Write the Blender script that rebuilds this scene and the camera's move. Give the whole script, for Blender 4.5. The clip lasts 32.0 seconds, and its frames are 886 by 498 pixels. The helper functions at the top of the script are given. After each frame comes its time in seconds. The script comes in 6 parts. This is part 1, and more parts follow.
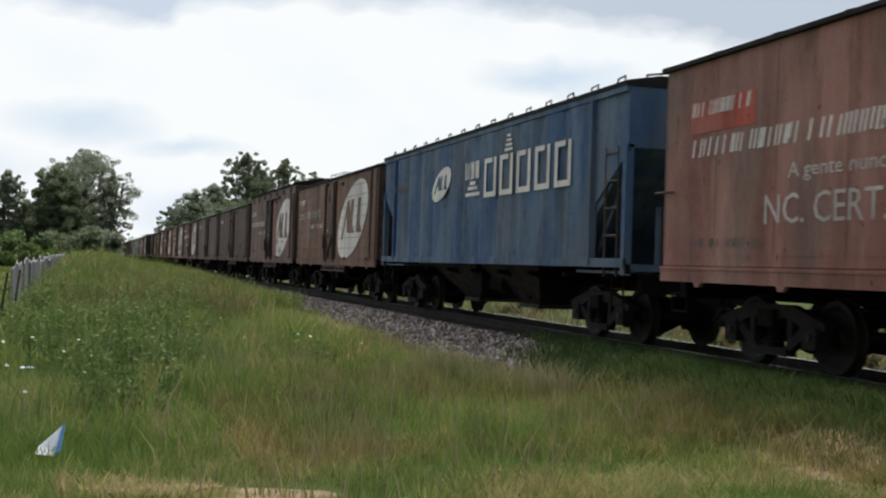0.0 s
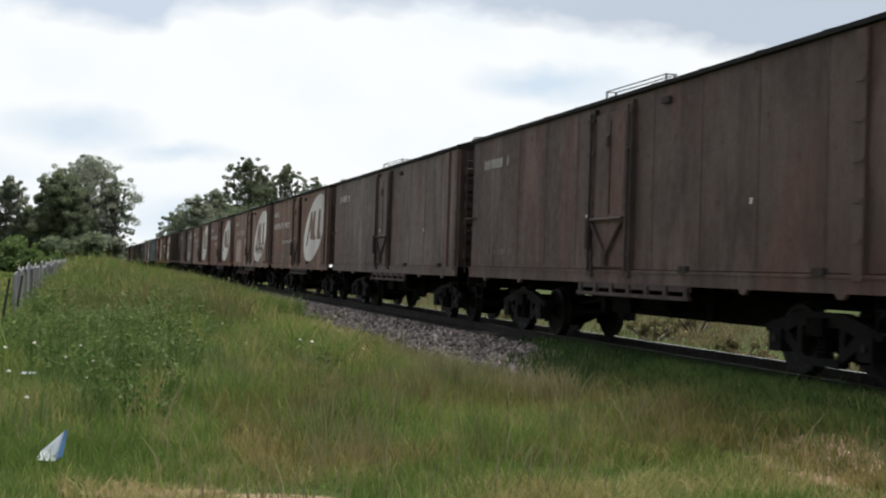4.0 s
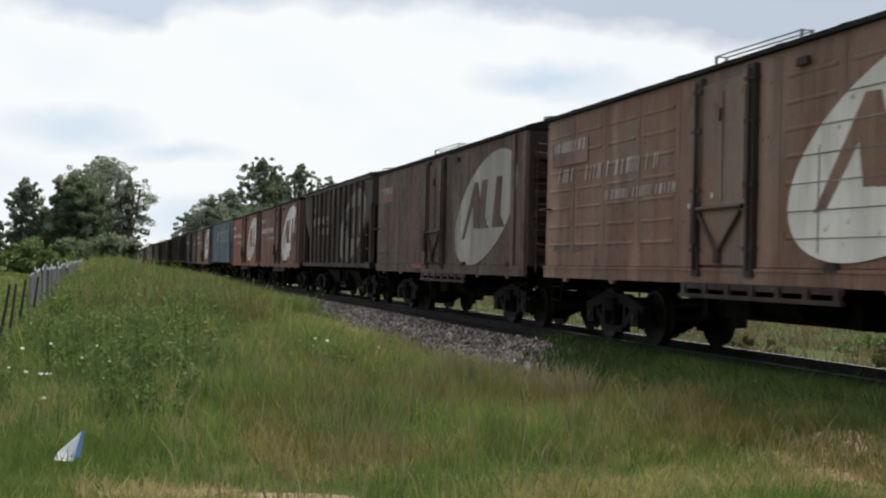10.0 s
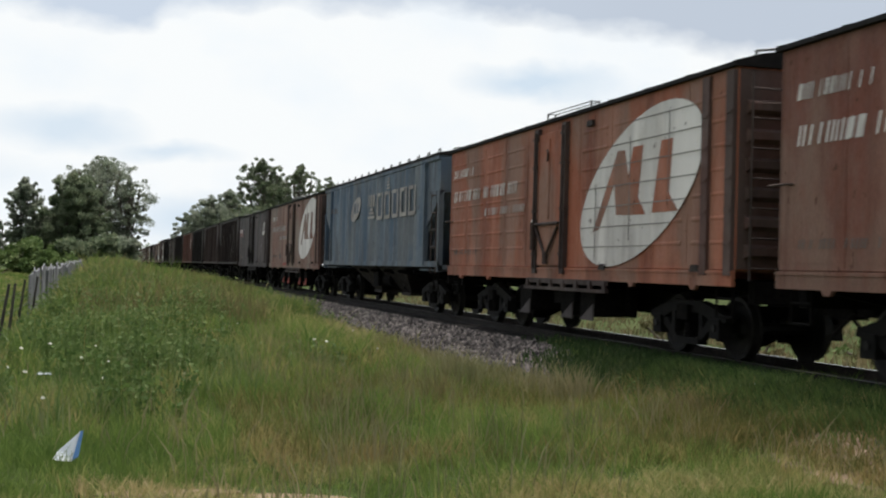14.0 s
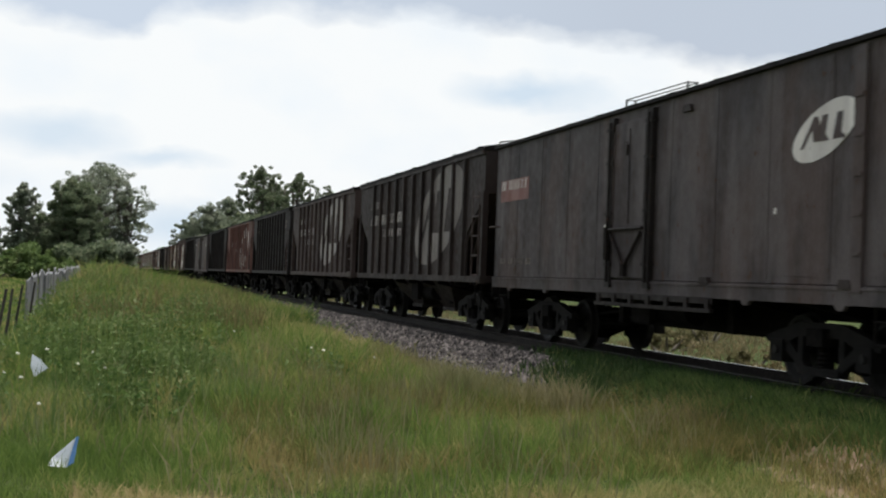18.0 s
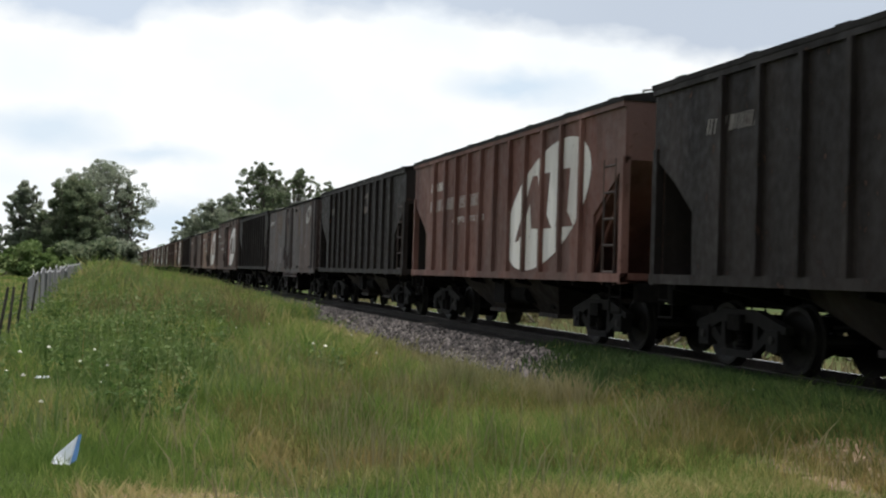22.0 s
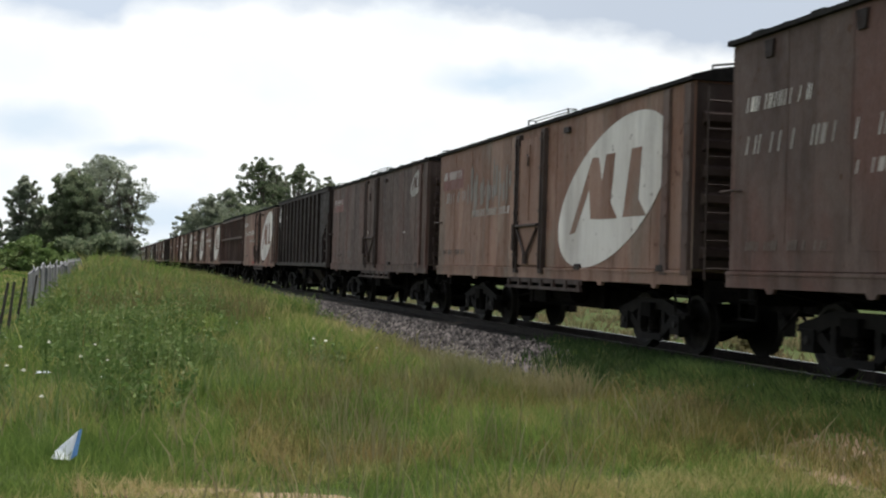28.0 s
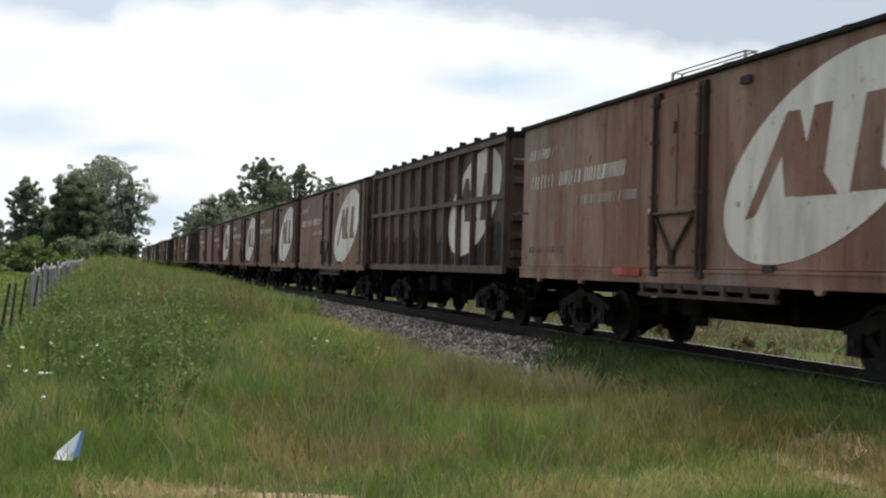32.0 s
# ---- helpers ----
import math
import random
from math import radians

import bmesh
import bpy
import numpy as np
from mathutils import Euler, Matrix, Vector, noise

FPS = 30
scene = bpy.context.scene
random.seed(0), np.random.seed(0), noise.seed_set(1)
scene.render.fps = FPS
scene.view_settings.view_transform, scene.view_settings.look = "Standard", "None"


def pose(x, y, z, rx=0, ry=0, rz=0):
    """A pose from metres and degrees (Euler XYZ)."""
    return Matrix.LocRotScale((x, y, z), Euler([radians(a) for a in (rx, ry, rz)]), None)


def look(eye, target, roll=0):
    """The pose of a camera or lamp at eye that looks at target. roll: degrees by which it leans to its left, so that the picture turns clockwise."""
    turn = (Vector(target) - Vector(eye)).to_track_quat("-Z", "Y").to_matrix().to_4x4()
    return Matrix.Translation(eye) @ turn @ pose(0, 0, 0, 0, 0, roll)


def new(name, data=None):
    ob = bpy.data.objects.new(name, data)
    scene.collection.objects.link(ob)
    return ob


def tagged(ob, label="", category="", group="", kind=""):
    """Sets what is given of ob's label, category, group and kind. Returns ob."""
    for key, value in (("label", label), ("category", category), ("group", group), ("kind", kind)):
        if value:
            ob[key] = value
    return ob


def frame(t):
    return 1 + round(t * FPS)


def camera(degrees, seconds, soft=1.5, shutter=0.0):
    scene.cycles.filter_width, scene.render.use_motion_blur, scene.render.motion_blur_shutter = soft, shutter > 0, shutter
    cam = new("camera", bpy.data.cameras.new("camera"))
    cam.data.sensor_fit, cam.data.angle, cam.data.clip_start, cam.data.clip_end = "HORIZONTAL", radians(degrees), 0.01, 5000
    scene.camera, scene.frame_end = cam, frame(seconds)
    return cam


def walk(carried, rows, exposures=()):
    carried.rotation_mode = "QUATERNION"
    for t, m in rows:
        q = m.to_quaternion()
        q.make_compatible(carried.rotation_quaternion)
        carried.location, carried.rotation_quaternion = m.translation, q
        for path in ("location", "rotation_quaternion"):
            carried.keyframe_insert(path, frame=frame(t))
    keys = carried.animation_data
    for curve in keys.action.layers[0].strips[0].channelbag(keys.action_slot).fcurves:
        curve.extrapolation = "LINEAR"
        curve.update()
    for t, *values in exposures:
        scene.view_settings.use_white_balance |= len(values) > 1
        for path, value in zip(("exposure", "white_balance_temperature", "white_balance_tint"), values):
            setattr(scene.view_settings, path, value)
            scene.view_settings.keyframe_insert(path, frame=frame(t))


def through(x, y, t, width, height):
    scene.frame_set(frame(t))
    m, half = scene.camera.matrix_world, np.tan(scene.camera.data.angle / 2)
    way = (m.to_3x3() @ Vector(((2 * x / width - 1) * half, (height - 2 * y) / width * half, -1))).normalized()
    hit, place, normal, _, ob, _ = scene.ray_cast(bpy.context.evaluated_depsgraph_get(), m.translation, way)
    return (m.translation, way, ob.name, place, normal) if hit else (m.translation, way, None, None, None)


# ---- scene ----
TRACK_X = 8.527          # centre line of the track, east of the eye
EYE = (0.0, 0.0, 1.09)  # above the rail heads, which lie at z = 0
GROUND = -0.48

cam = camera(40.07, 32.0, soft=2.1, shutter=0.15)


def aim(yaw, tilt, roll):
    """The hand-held camera: it stays on its spot and only turns."""
    return Matrix.Translation(EYE) @ pose(0, 0, 0, 90 + tilt, 0, -yaw) @ pose(0, 0, 0, 0, 0, roll)


# the camera opens up a little as the brown wagons give way to dark ones
walk(cam, [(t, aim(a, b, c)) for t, a, b, c in (
    (0, 16.201, 0.753, 1.843),
    (0.5, 16.265, 0.999, 1.767),
    (1, 16.428, 1.121, 1.863),
    (1.5, 16.431, 1.049, 1.887),
    (2, 16.415, 0.961, 2.078),
    (2.5, 16.496, 1.095, 1.987),
    (3, 16.435, 1.105, 1.722),
    (3.5, 16.276, 1.058, 1.745),
    (5.5, 15.758, 0.867, 1.725),
    (6, 15.825, 1.100, 1.799),
    (6.5, 15.849, 1.056, 1.579),
    (7, 15.789, 1.052, 1.546),
    (7.5, 15.548, 1.000, 1.462),
    (8, 15.373, 0.843, 1.555),
    (8.5, 15.341, 0.689, 1.652),
    (9, 15.415, 0.804, 1.625),
    (9.5, 15.426, 0.859, 1.412),
    (10, 15.433, 0.895, 1.380),
    (10.5, 15.367, 0.828, 1.471),
    (11, 15.310, 0.828, 1.645),
    (11.5, 15.334, 0.910, 1.788),
    (12, 15.321, 0.929, 1.563),
    (12.5, 15.340, 1.044, 1.556),
    (13, 15.386, 1.044, 1.402),
    (13.5, 15.444, 1.026, 1.407),
    (14, 15.457, 0.951, 1.566),
    (14.5, 15.375, 0.940, 1.676),
    (16.5, 15.521, 1.432, 1.767),
    (17, 15.504, 1.418, 1.941),
    (17.5, 15.471, 1.323, 2.075),
    (18, 15.533, 1.411, 2.174),
    (18.5, 15.569, 1.462, 2.065),
    (19, 15.590, 1.453, 1.922),
    (19.5, 15.603, 1.473, 2.001),
    (20, 15.591, 1.324, 1.766),
    (20.5, 15.560, 1.193, 1.968),
    (21, 15.477, 1.150, 2.089),
    (21.5, 15.520, 1.218, 1.967),
    (22, 15.489, 1.174, 1.756),
    (22.5, 15.545, 1.270, 1.839),
    (23, 15.596, 1.313, 1.841),
    (23.5, 15.549, 1.172, 2.069),
    (24, 15.518, 1.174, 2.376),
    (24.5, 15.508, 1.210, 2.108),
    (25, 15.544, 1.098, 1.947),
    (25.5, 15.526, 1.010, 1.846),
    (27.5, 15.575, 0.960, 1.888),
    (28, 15.490, 0.942, 1.746),
    (28.5, 15.460, 0.921, 1.599),
    (29, 15.415, 0.922, 1.657),
    (29.5, 15.421, 0.818, 1.721),
    (30, 15.230, 0.563, 1.627),
    (30.5, 15.201, 0.702, 1.837),
    (31, 15.211, 0.864, 1.695),
    (31.5, 15.388, 0.916, 1.652),
    (32, 15.421, 0.928, 1.600),
)],
     exposures=((0, 0.14), (3.5, 0.15), (5.5, 0.21), (7, 0.21), (8, 0.12), (14, 0.13), (16.5, 0.12), (20, 0.12), (21, 0.21), (25, 0.22), (28, 0.24), (32, 0.24)))

# ---- light ----
SUN_AZ, SUN_EL = 40.0, 74.0   # compass from the track's direction towards the right, height

world = bpy.data.worlds.new("overcast")
scene.world = world
world.use_nodes = True
wn, wl = world.node_tree.nodes, world.node_tree.links
wn.clear()
sky = wn.new("ShaderNodeTexSky")
sky.sky_type, sky.sun_disc = "NISHITA", False
sky.sun_elevation, sky.sun_rotation = radians(SUN_EL), radians(SUN_AZ)
clear_bg, cloud_bg = wn.new("ShaderNodeBackground"), wn.new("ShaderNodeBackground")
clear_bg.inputs["Strength"].default_value = 0.07
wl.new(sky.outputs["Color"], clear_bg.inputs["Color"])
cloud_bg.inputs["Color"].default_value = (0.93, 0.97, 1.0, 1)
cloud_bg.inputs["Strength"].default_value = 0.60
wtc, wno, wra = wn.new("ShaderNodeTexCoord"), wn.new("ShaderNodeTexNoise"), wn.new("ShaderNodeMapRange")
wno.inputs["Scale"].default_value, wno.inputs["Detail"].default_value = 2.2, 4
wra.inputs["From Min"].default_value, wra.inputs["From Max"].default_value = 0.32, 0.58
wl.new(wtc.outputs["Generated"], wno.inputs["Vector"])
wl.new(wno.outputs["Fac"], wra.inputs["Value"])
wmix, wout = wn.new("ShaderNodeMixShader"), wn.new("ShaderNodeOutputWorld")
wl.new(wra.outputs["Result"], wmix.inputs["Fac"])
wl.new(clear_bg.outputs[0], wmix.inputs[1])
wl.new(cloud_bg.outputs[0], wmix.inputs[2])
wl.new(wmix.outputs[0], wout.inputs["Surface"])

sun_data = bpy.data.lights.new("sun", "SUN")
sun_data.energy, sun_data.angle, sun_data.color = 5.0, radians(42), (1.0, 0.95, 0.87)
sun = new("sun", sun_data)
sun_way = Vector((math.sin(radians(SUN_AZ)) * math.cos(radians(SUN_EL)), math.cos(radians(SUN_AZ)) * math.cos(radians(SUN_EL)), math.sin(radians(SUN_EL))))
sun.matrix_world = look(sun_way * 60, (0, 0, 0))


# ---- materials ----
def nodes_of(name):
    m = bpy.data.materials.new(name)
    m.use_nodes = True
    return m, m.node_tree.nodes, m.node_tree.links, m.node_tree.nodes["Principled BSDF"]


def noise_of(n, l, vector, scale, detail=3, stretch=(1, 1, 1)):
    mp = n.new("ShaderNodeMapping")
    mp.inputs["Scale"].default_value = stretch
    l.new(vector, mp.inputs["Vector"])
    t = n.new("ShaderNodeTexNoise")
    t.inputs["Scale"].default_value, t.inputs["Detail"].default_value = scale, detail
    l.new(mp.outputs[0], t.inputs["Vector"])
    return t.outputs["Fac"]


def ramp_of(n, l, fac, stops):
    r = n.new("ShaderNodeValToRGB")
    while len(r.color_ramp.elements) < len(stops):
        r.color_ramp.elements.new(0.5)
    for e, (at, c) in zip(r.color_ramp.elements, stops):
        e.position, e.color = at, (*c, 1)
    l.new(fac, r.inputs["Fac"])
    return r.outputs["Color"]


def blend(n, l, kind, fac, a, b):
    mx = n.new("ShaderNodeMix")
    mx.data_type, mx.blend_type = "RGBA", kind
    for socket, v in ((mx.inputs[0], fac), (mx.inputs[6], a), (mx.inputs[7], b)):
        if isinstance(v, (int, float)):
            socket.default_value = v
        elif isinstance(v, tuple):
            socket.default_value = (*v, 1)
        else:
            l.new(v, socket)
    return mx.outputs[2]


def scaled(n, l, fac, lo, hi, a=0.0, b=1.0):
    r = n.new("ShaderNodeMapRange")
    for k, v in (("From Min", lo), ("From Max", hi), ("To Min", a), ("To Max", b)):
        r.inputs[k].default_value = v
    l.new(fac, r.inputs["Value"])
    return r.outputs["Result"]


def bumped(n, l, bsdf, fac, strength, distance):
    b = n.new("ShaderNodeBump")
    b.inputs["Strength"].default_value, b.inputs["Distance"].default_value = strength, distance
    l.new(fac, b.inputs["Height"])
    l.new(b.outputs[0], bsdf.inputs["Normal"])


def plain(name, dark, light, scale, rough=0.8, metal=0.0, stretch=(1, 1, 1), bump=0.3, vary=0.25, shine=0.5):
    """A surface with grain at two scales and a little change from piece to piece."""
    m, n, l, bsdf = nodes_of(name)
    tc, oi = n.new("ShaderNodeTexCoord"), n.new("ShaderNodeObjectInfo")
    fine = noise_of(n, l, tc.outputs["Object"], scale, 5, stretch)
    broad = noise_of(n, l, tc.outputs["Object"], scale * 0.17, 3, stretch)
    col = ramp_of(n, l, fine, [(0.3, dark), (0.7, light)])
    col = blend(n, l, "MULTIPLY", scaled(n, l, broad, 0.35, 0.7, 0.0, 0.55), col, tuple(c * 0.55 for c in light))
    hs = n.new("ShaderNodeHueSaturation")
    l.new(scaled(n, l, oi.outputs["Random"], 0, 1, 1 - vary, 1 + vary), hs.inputs["Value"])
    l.new(col, hs.inputs["Color"])
    l.new(hs.outputs[0], bsdf.inputs["Base Color"])
    bsdf.inputs["Roughness"].default_value, bsdf.inputs["Metallic"].default_value = rough, metal
    bsdf.inputs["Specular IOR Level"].default_value = shine
    bumped(n, l, bsdf, fine, bump, 0.02)
    return m


def wagon_paint(name, base, fade, rust, amount=0.6, rough=0.62, other=None, anchor=None, seed=0):
    """Old wagon paint: faded in broad patches, overpainted, streaked by rain, with rust showing through."""
    m, n, l, bsdf = nodes_of(name)
    tc, oi = n.new("ShaderNodeTexCoord"), n.new("ShaderNodeObjectInfo")
    shift = n.new("ShaderNodeVectorMath")
    if anchor:
        # the weathering runs on over all parts of one wagon
        tc.object = anchor
        shift.operation = "ADD"
        l.new(tc.outputs["Object"], shift.inputs[0])
        shift.inputs[1].default_value = (17.3 * seed, 31.7 * seed, 5.1 * seed)
    else:
        shift.operation = "MULTIPLY_ADD"
        l.new(oi.outputs["Random"], shift.inputs[0])
        shift.inputs[1].default_value = (37, 91, 13)
        l.new(tc.outputs["Object"], shift.inputs[2])
    at = shift.outputs[0]
    patches = noise_of(n, l, at, 0.7, 6, (1, 1, 0.7))
    second = noise_of(n, l, at, 0.8, 5, (1, 1, 0.40))
    streaks = noise_of(n, l, at, 2.6, 5, (1, 1, 0.12))
    thin = noise_of(n, l, at, 9.0, 5, (1, 1, 0.12))
    smears = noise_of(n, l, at, 1.5, 5, (1, 1, 0.24))
    dust = noise_of(n, l, at, 1.2, 5, (1, 1, 0.26))
    grain = noise_of(n, l, at, 24.0, 4)
    spots = noise_of(n, l, at, 6.5, 6)
    col = blend(n, l, "MIX", scaled(n, l, patches, 0.43, 0.58, 0, 0.95), base, fade)
    if other:
        col = blend(n, l, "MIX", scaled(n, l, second, 0.50, 0.60, 0, 0.85), col, other)
    col = blend(n, l, "MIX", scaled(n, l, streaks, 0.50, 0.66, 0, amount), col, rust)
    col = blend(n, l, "MULTIPLY", scaled(n, l, thin, 0.50, 0.72, 0, 0.16), col, (0.45, 0.42, 0.42))
    col = blend(n, l, "MULTIPLY", scaled(n, l, smears, 0.50, 0.68, 0, 0.5), col, (0.48, 0.44, 0.43))
    col = blend(n, l, "MIX", scaled(n, l, dust, 0.54, 0.64, 0, 0.5), col, tuple(1.5 * c + 0.008 for c in fade))
    col = blend(n, l, "MIX", scaled(n, l, spots, 0.66, 0.72, 0, 0.6), col, (0.09, 0.045, 0.03))
    col = blend(n, l, "OVERLAY", 0.18, col, ramp_of(n, l, grain, [(0.3, (0.3, 0.3, 0.3)), (0.7, (0.7, 0.7, 0.7))]))
    hs = n.new("ShaderNodeHueSaturation")
    l.new(scaled(n, l, oi.outputs["Random"], 0, 1, 0.975, 1.025), hs.inputs["Value"])
    l.new(col, hs.inputs["Color"])
    l.new(hs.outputs[0], bsdf.inputs["Base Color"])
    l.new(scaled(n, l, spots, 0.3, 0.7, rough - 0.08, rough + 0.2), bsdf.inputs["Roughness"])
    bsdf.inputs["Specular IOR Level"].default_value = 0.22
    bumped(n, l, bsdf, patches, 0.5, 0.05)
    return m


PAINT_MIX = {
    "maroon": ("maroon_paint", (0.259, 0.110, 0.092), (0.327, 0.166, 0.139), (0.173, 0.083, 0.064), (0.225, 0.140, 0.118)),
    "brown": ("brown_paint", (0.214, 0.115, 0.079), (0.257, 0.150, 0.113), (0.143, 0.077, 0.052), (0.156, 0.102, 0.082)),
    "redbrown": ("red_brown_paint", (0.2197, 0.07769, 0.05358), (0.2143, 0.1089, 0.08037), (0.1277, 0.05269, 0.03661), (0.2545, 0.1544, 0.1179)),
    "orange": ("orange_brown_paint", (0.392, 0.1278, 0.0705), (0.344, 0.1457, 0.09494), (0.1927, 0.07614, 0.04982), (0.3252, 0.1861, 0.1372)),
    "tan": ("tan_brown_paint", (0.262, 0.146, 0.108), (0.292, 0.184, 0.144), (0.190, 0.096, 0.066), (0.250, 0.190, 0.155)),
    "pale": ("pale_brown_paint", (0.2682, 0.1396, 0.1049), (0.2927, 0.181, 0.1421), (0.1717, 0.08375, 0.05922), (0.3122, 0.247, 0.2056)),
}
PAINT_MIX.update({
    "rust": ("rust_brown_paint", (0.172, 0.078, 0.062), (0.205, 0.108, 0.090), (0.115, 0.054, 0.043), (0.150, 0.090, 0.078)),
    "taupe": ("taupe_paint", (0.142, 0.108, 0.097), (0.182, 0.142, 0.128), (0.100, 0.066, 0.055), (0.165, 0.110, 0.094)),
    "plum": ("plum_brown_paint", (0.172, 0.108, 0.092), (0.219, 0.144, 0.122), (0.116, 0.069, 0.054), (0.191, 0.112, 0.094)),
    "dark": ("dark_brown_paint", (0.05, 0.033, 0.03), (0.079, 0.055, 0.049), (0.038, 0.0234, 0.0207), (0.077, 0.059, 0.054)),
    "umber": ("umber_paint", (0.106, 0.072, 0.063), (0.139, 0.097, 0.085), (0.075, 0.05, 0.042), (0.15, 0.081, 0.068)),
    "soot_brown": ("soot_brown_paint", (0.029, 0.0200, 0.0180), (0.044, 0.031, 0.028), (0.0224, 0.0152, 0.0136), (0.042, 0.033, 0.03)),
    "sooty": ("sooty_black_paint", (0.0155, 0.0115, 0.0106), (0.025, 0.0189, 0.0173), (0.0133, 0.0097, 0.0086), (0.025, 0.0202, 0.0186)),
    "grey": ("grey_paint", (0.101, 0.087, 0.086), (0.139, 0.122, 0.12), (0.084, 0.057, 0.05), (0.127, 0.086, 0.075)),
    "iron": ("dark_grey_paint", (0.06608, 0.05712, 0.05936), (0.0952, 0.08064, 0.08176), (0.05376, 0.0392, 0.03696), (0.1042, 0.07616, 0.07056)),
    "blue": ("blue_paint", (0.05, 0.104, 0.215), (0.094, 0.143, 0.213), (0.062, 0.073, 0.094), (0.119, 0.15, 0.194)),
    "steel_blue": ("faded_blue_paint", (0.101, 0.147, 0.209), (0.155, 0.193, 0.236), (0.098, 0.101, 0.113), (0.178, 0.196, 0.213)),
})


def paint_of(colour, anchor=None, seed=0):
    name, base, fade, rust, other = PAINT_MIX[colour]
    return wagon_paint(name, base, fade, rust, other=other, anchor=anchor, seed=seed)


PAINT = {colour: paint_of(colour) for colour in PAINT_MIX}
WHITE = wagon_paint("white_paint", (0.84, 0.80, 0.77), (0.74, 0.70, 0.67), (0.56, 0.49, 0.44), 0.3, 0.6)
FADED_WHITE = wagon_paint("faded_white_paint", (0.31, 0.285, 0.27), (0.225, 0.20, 0.19), (0.15, 0.12, 0.105), 0.6, 0.65)
LETTER_WHITE = wagon_paint("lettering_paint", (0.62, 0.57, 0.55), (0.52, 0.47, 0.45), (0.36, 0.30, 0.27), 0.5, 0.65)
DULL_WHITE = wagon_paint("dull_white_paint", (0.47, 0.44, 0.42), (0.38, 0.35, 0.33), (0.27, 0.22, 0.20), 0.55, 0.65)
DIM_WHITE = wagon_paint("dim_white_paint", (0.20, 0.17, 0.155), (0.16, 0.13, 0.12), (0.11, 0.085, 0.075), 0.6, 0.65)
RED_PATCH = wagon_paint("red_patch_paint", (0.46, 0.085, 0.06), (0.40, 0.13, 0.10), (0.2, 0.06, 0.05), 0.4, 0.6)
FADED_RED = wagon_paint("faded_red_paint", (0.25, 0.125, 0.115), (0.24, 0.15, 0.14), (0.16, 0.075, 0.06), 0.5, 0.65)
GREY_PATCH = wagon_paint("grey_patch_paint", (0.25, 0.22, 0.20), (0.30, 0.27, 0.25), (0.18, 0.13, 0.11), 0.4, 0.65)
PALE_PATCH = wagon_paint("pale_patch_paint", (0.46, 0.32, 0.28), (0.50, 0.40, 0.36), (0.34, 0.22, 0.18), 0.5, 0.65)
STAIN = wagon_paint("brown_stain_paint", (0.128, 0.088, 0.066), (0.150, 0.108, 0.086), (0.090, 0.058, 0.048), 0.5, 0.65)
SMEAR = wagon_paint("grey_smear_paint", (0.132, 0.112, 0.112), (0.160, 0.137, 0.135), (0.105, 0.080, 0.074), 0.5, 0.65)
# grime, blackened further: shade below the wagons goes into these three colours
UNDER = plain("grimy_shaded_underframe", (0.005, 0.0045, 0.0045), (0.013, 0.011, 0.010), 14, 0.95, shine=0.12)
CASTING = plain("grimy_shaded_casting", (0.006, 0.0053, 0.005), (0.016, 0.0135, 0.012), 5, 0.8, shine=0.2)
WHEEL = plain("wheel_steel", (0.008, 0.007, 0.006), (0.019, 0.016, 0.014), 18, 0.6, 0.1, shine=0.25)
ROOFING = plain("roof_steel", (0.014, 0.013, 0.013), (0.034, 0.031, 0.030), 6, 0.8, 0.0, shine=0.15)
PIPE = plain("galvanised_pipe", (0.22, 0.22, 0.22), (0.34, 0.34, 0.33), 20, 0.5, 0.5)
RAIL = plain("rail_steel", (0.018, 0.015, 0.013), (0.045, 0.036, 0.031), 9, 0.75, 0.1, shine=0.25)
RAIL_TOP = plain("worn_rail_head", (0.42, 0.41, 0.40), (0.58, 0.57, 0.56), 9, 0.24, 0.9)
# copy of the rail head with the wagons' shade put into its colour
SHADED_TOP = plain("shaded_rail_head", (0.05, 0.045, 0.042), (0.11, 0.10, 0.095), 9, 0.55, 0.5)
SLEEPER = plain("tarred_sleeper_wood", (0.035, 0.028, 0.022), (0.08, 0.062, 0.05), 7, 0.9, stretch=(0.3, 3, 3))
PLANK = plain("weathered_plank", (0.14, 0.145, 0.155), (0.26, 0.265, 0.28), 9, 0.85, stretch=(3, 3, 0.25))
POST = plain("dark_post_wood", (0.045, 0.04, 0.035), (0.09, 0.08, 0.07), 9, 0.9, stretch=(3, 3, 0.3))
BLOSSOM = plain("pale_blossom", (0.66, 0.66, 0.58), (0.82, 0.80, 0.72), 30, 0.8)
PLASTIC = plain("dirty_white_plastic", (0.56, 0.62, 0.69), (0.78, 0.82, 0.87), 9, 0.4)
CLOUDY_PLASTIC = plain("cloudy_plastic", (0.24, 0.25, 0.27), (0.46, 0.48, 0.50), 8, 0.35)
BLUE_PLASTIC = plain("blue_plastic", (0.04, 0.13, 0.30), (0.07, 0.20, 0.42), 8, 0.4)
for _m in (PLASTIC, CLOUDY_PLASTIC):
    _n, _l = _m.node_tree.nodes, _m.node_tree.links
    _out, _tr, _mx = _n["Material Output"], _n.new("ShaderNodeBsdfTranslucent"), _n.new("ShaderNodeMixShader")
    _tr.inputs["Color"].default_value = (0.85, 0.88, 0.92, 1)
    _mx.inputs["Fac"].default_value = 0.5
    _was = _out.inputs["Surface"].links[0].from_socket
    _l.new(_was, _mx.inputs[1])
    _l.new(_tr.outputs[0], _mx.inputs[2])
    _l.new(_mx.outputs[0], _out.inputs["Surface"])
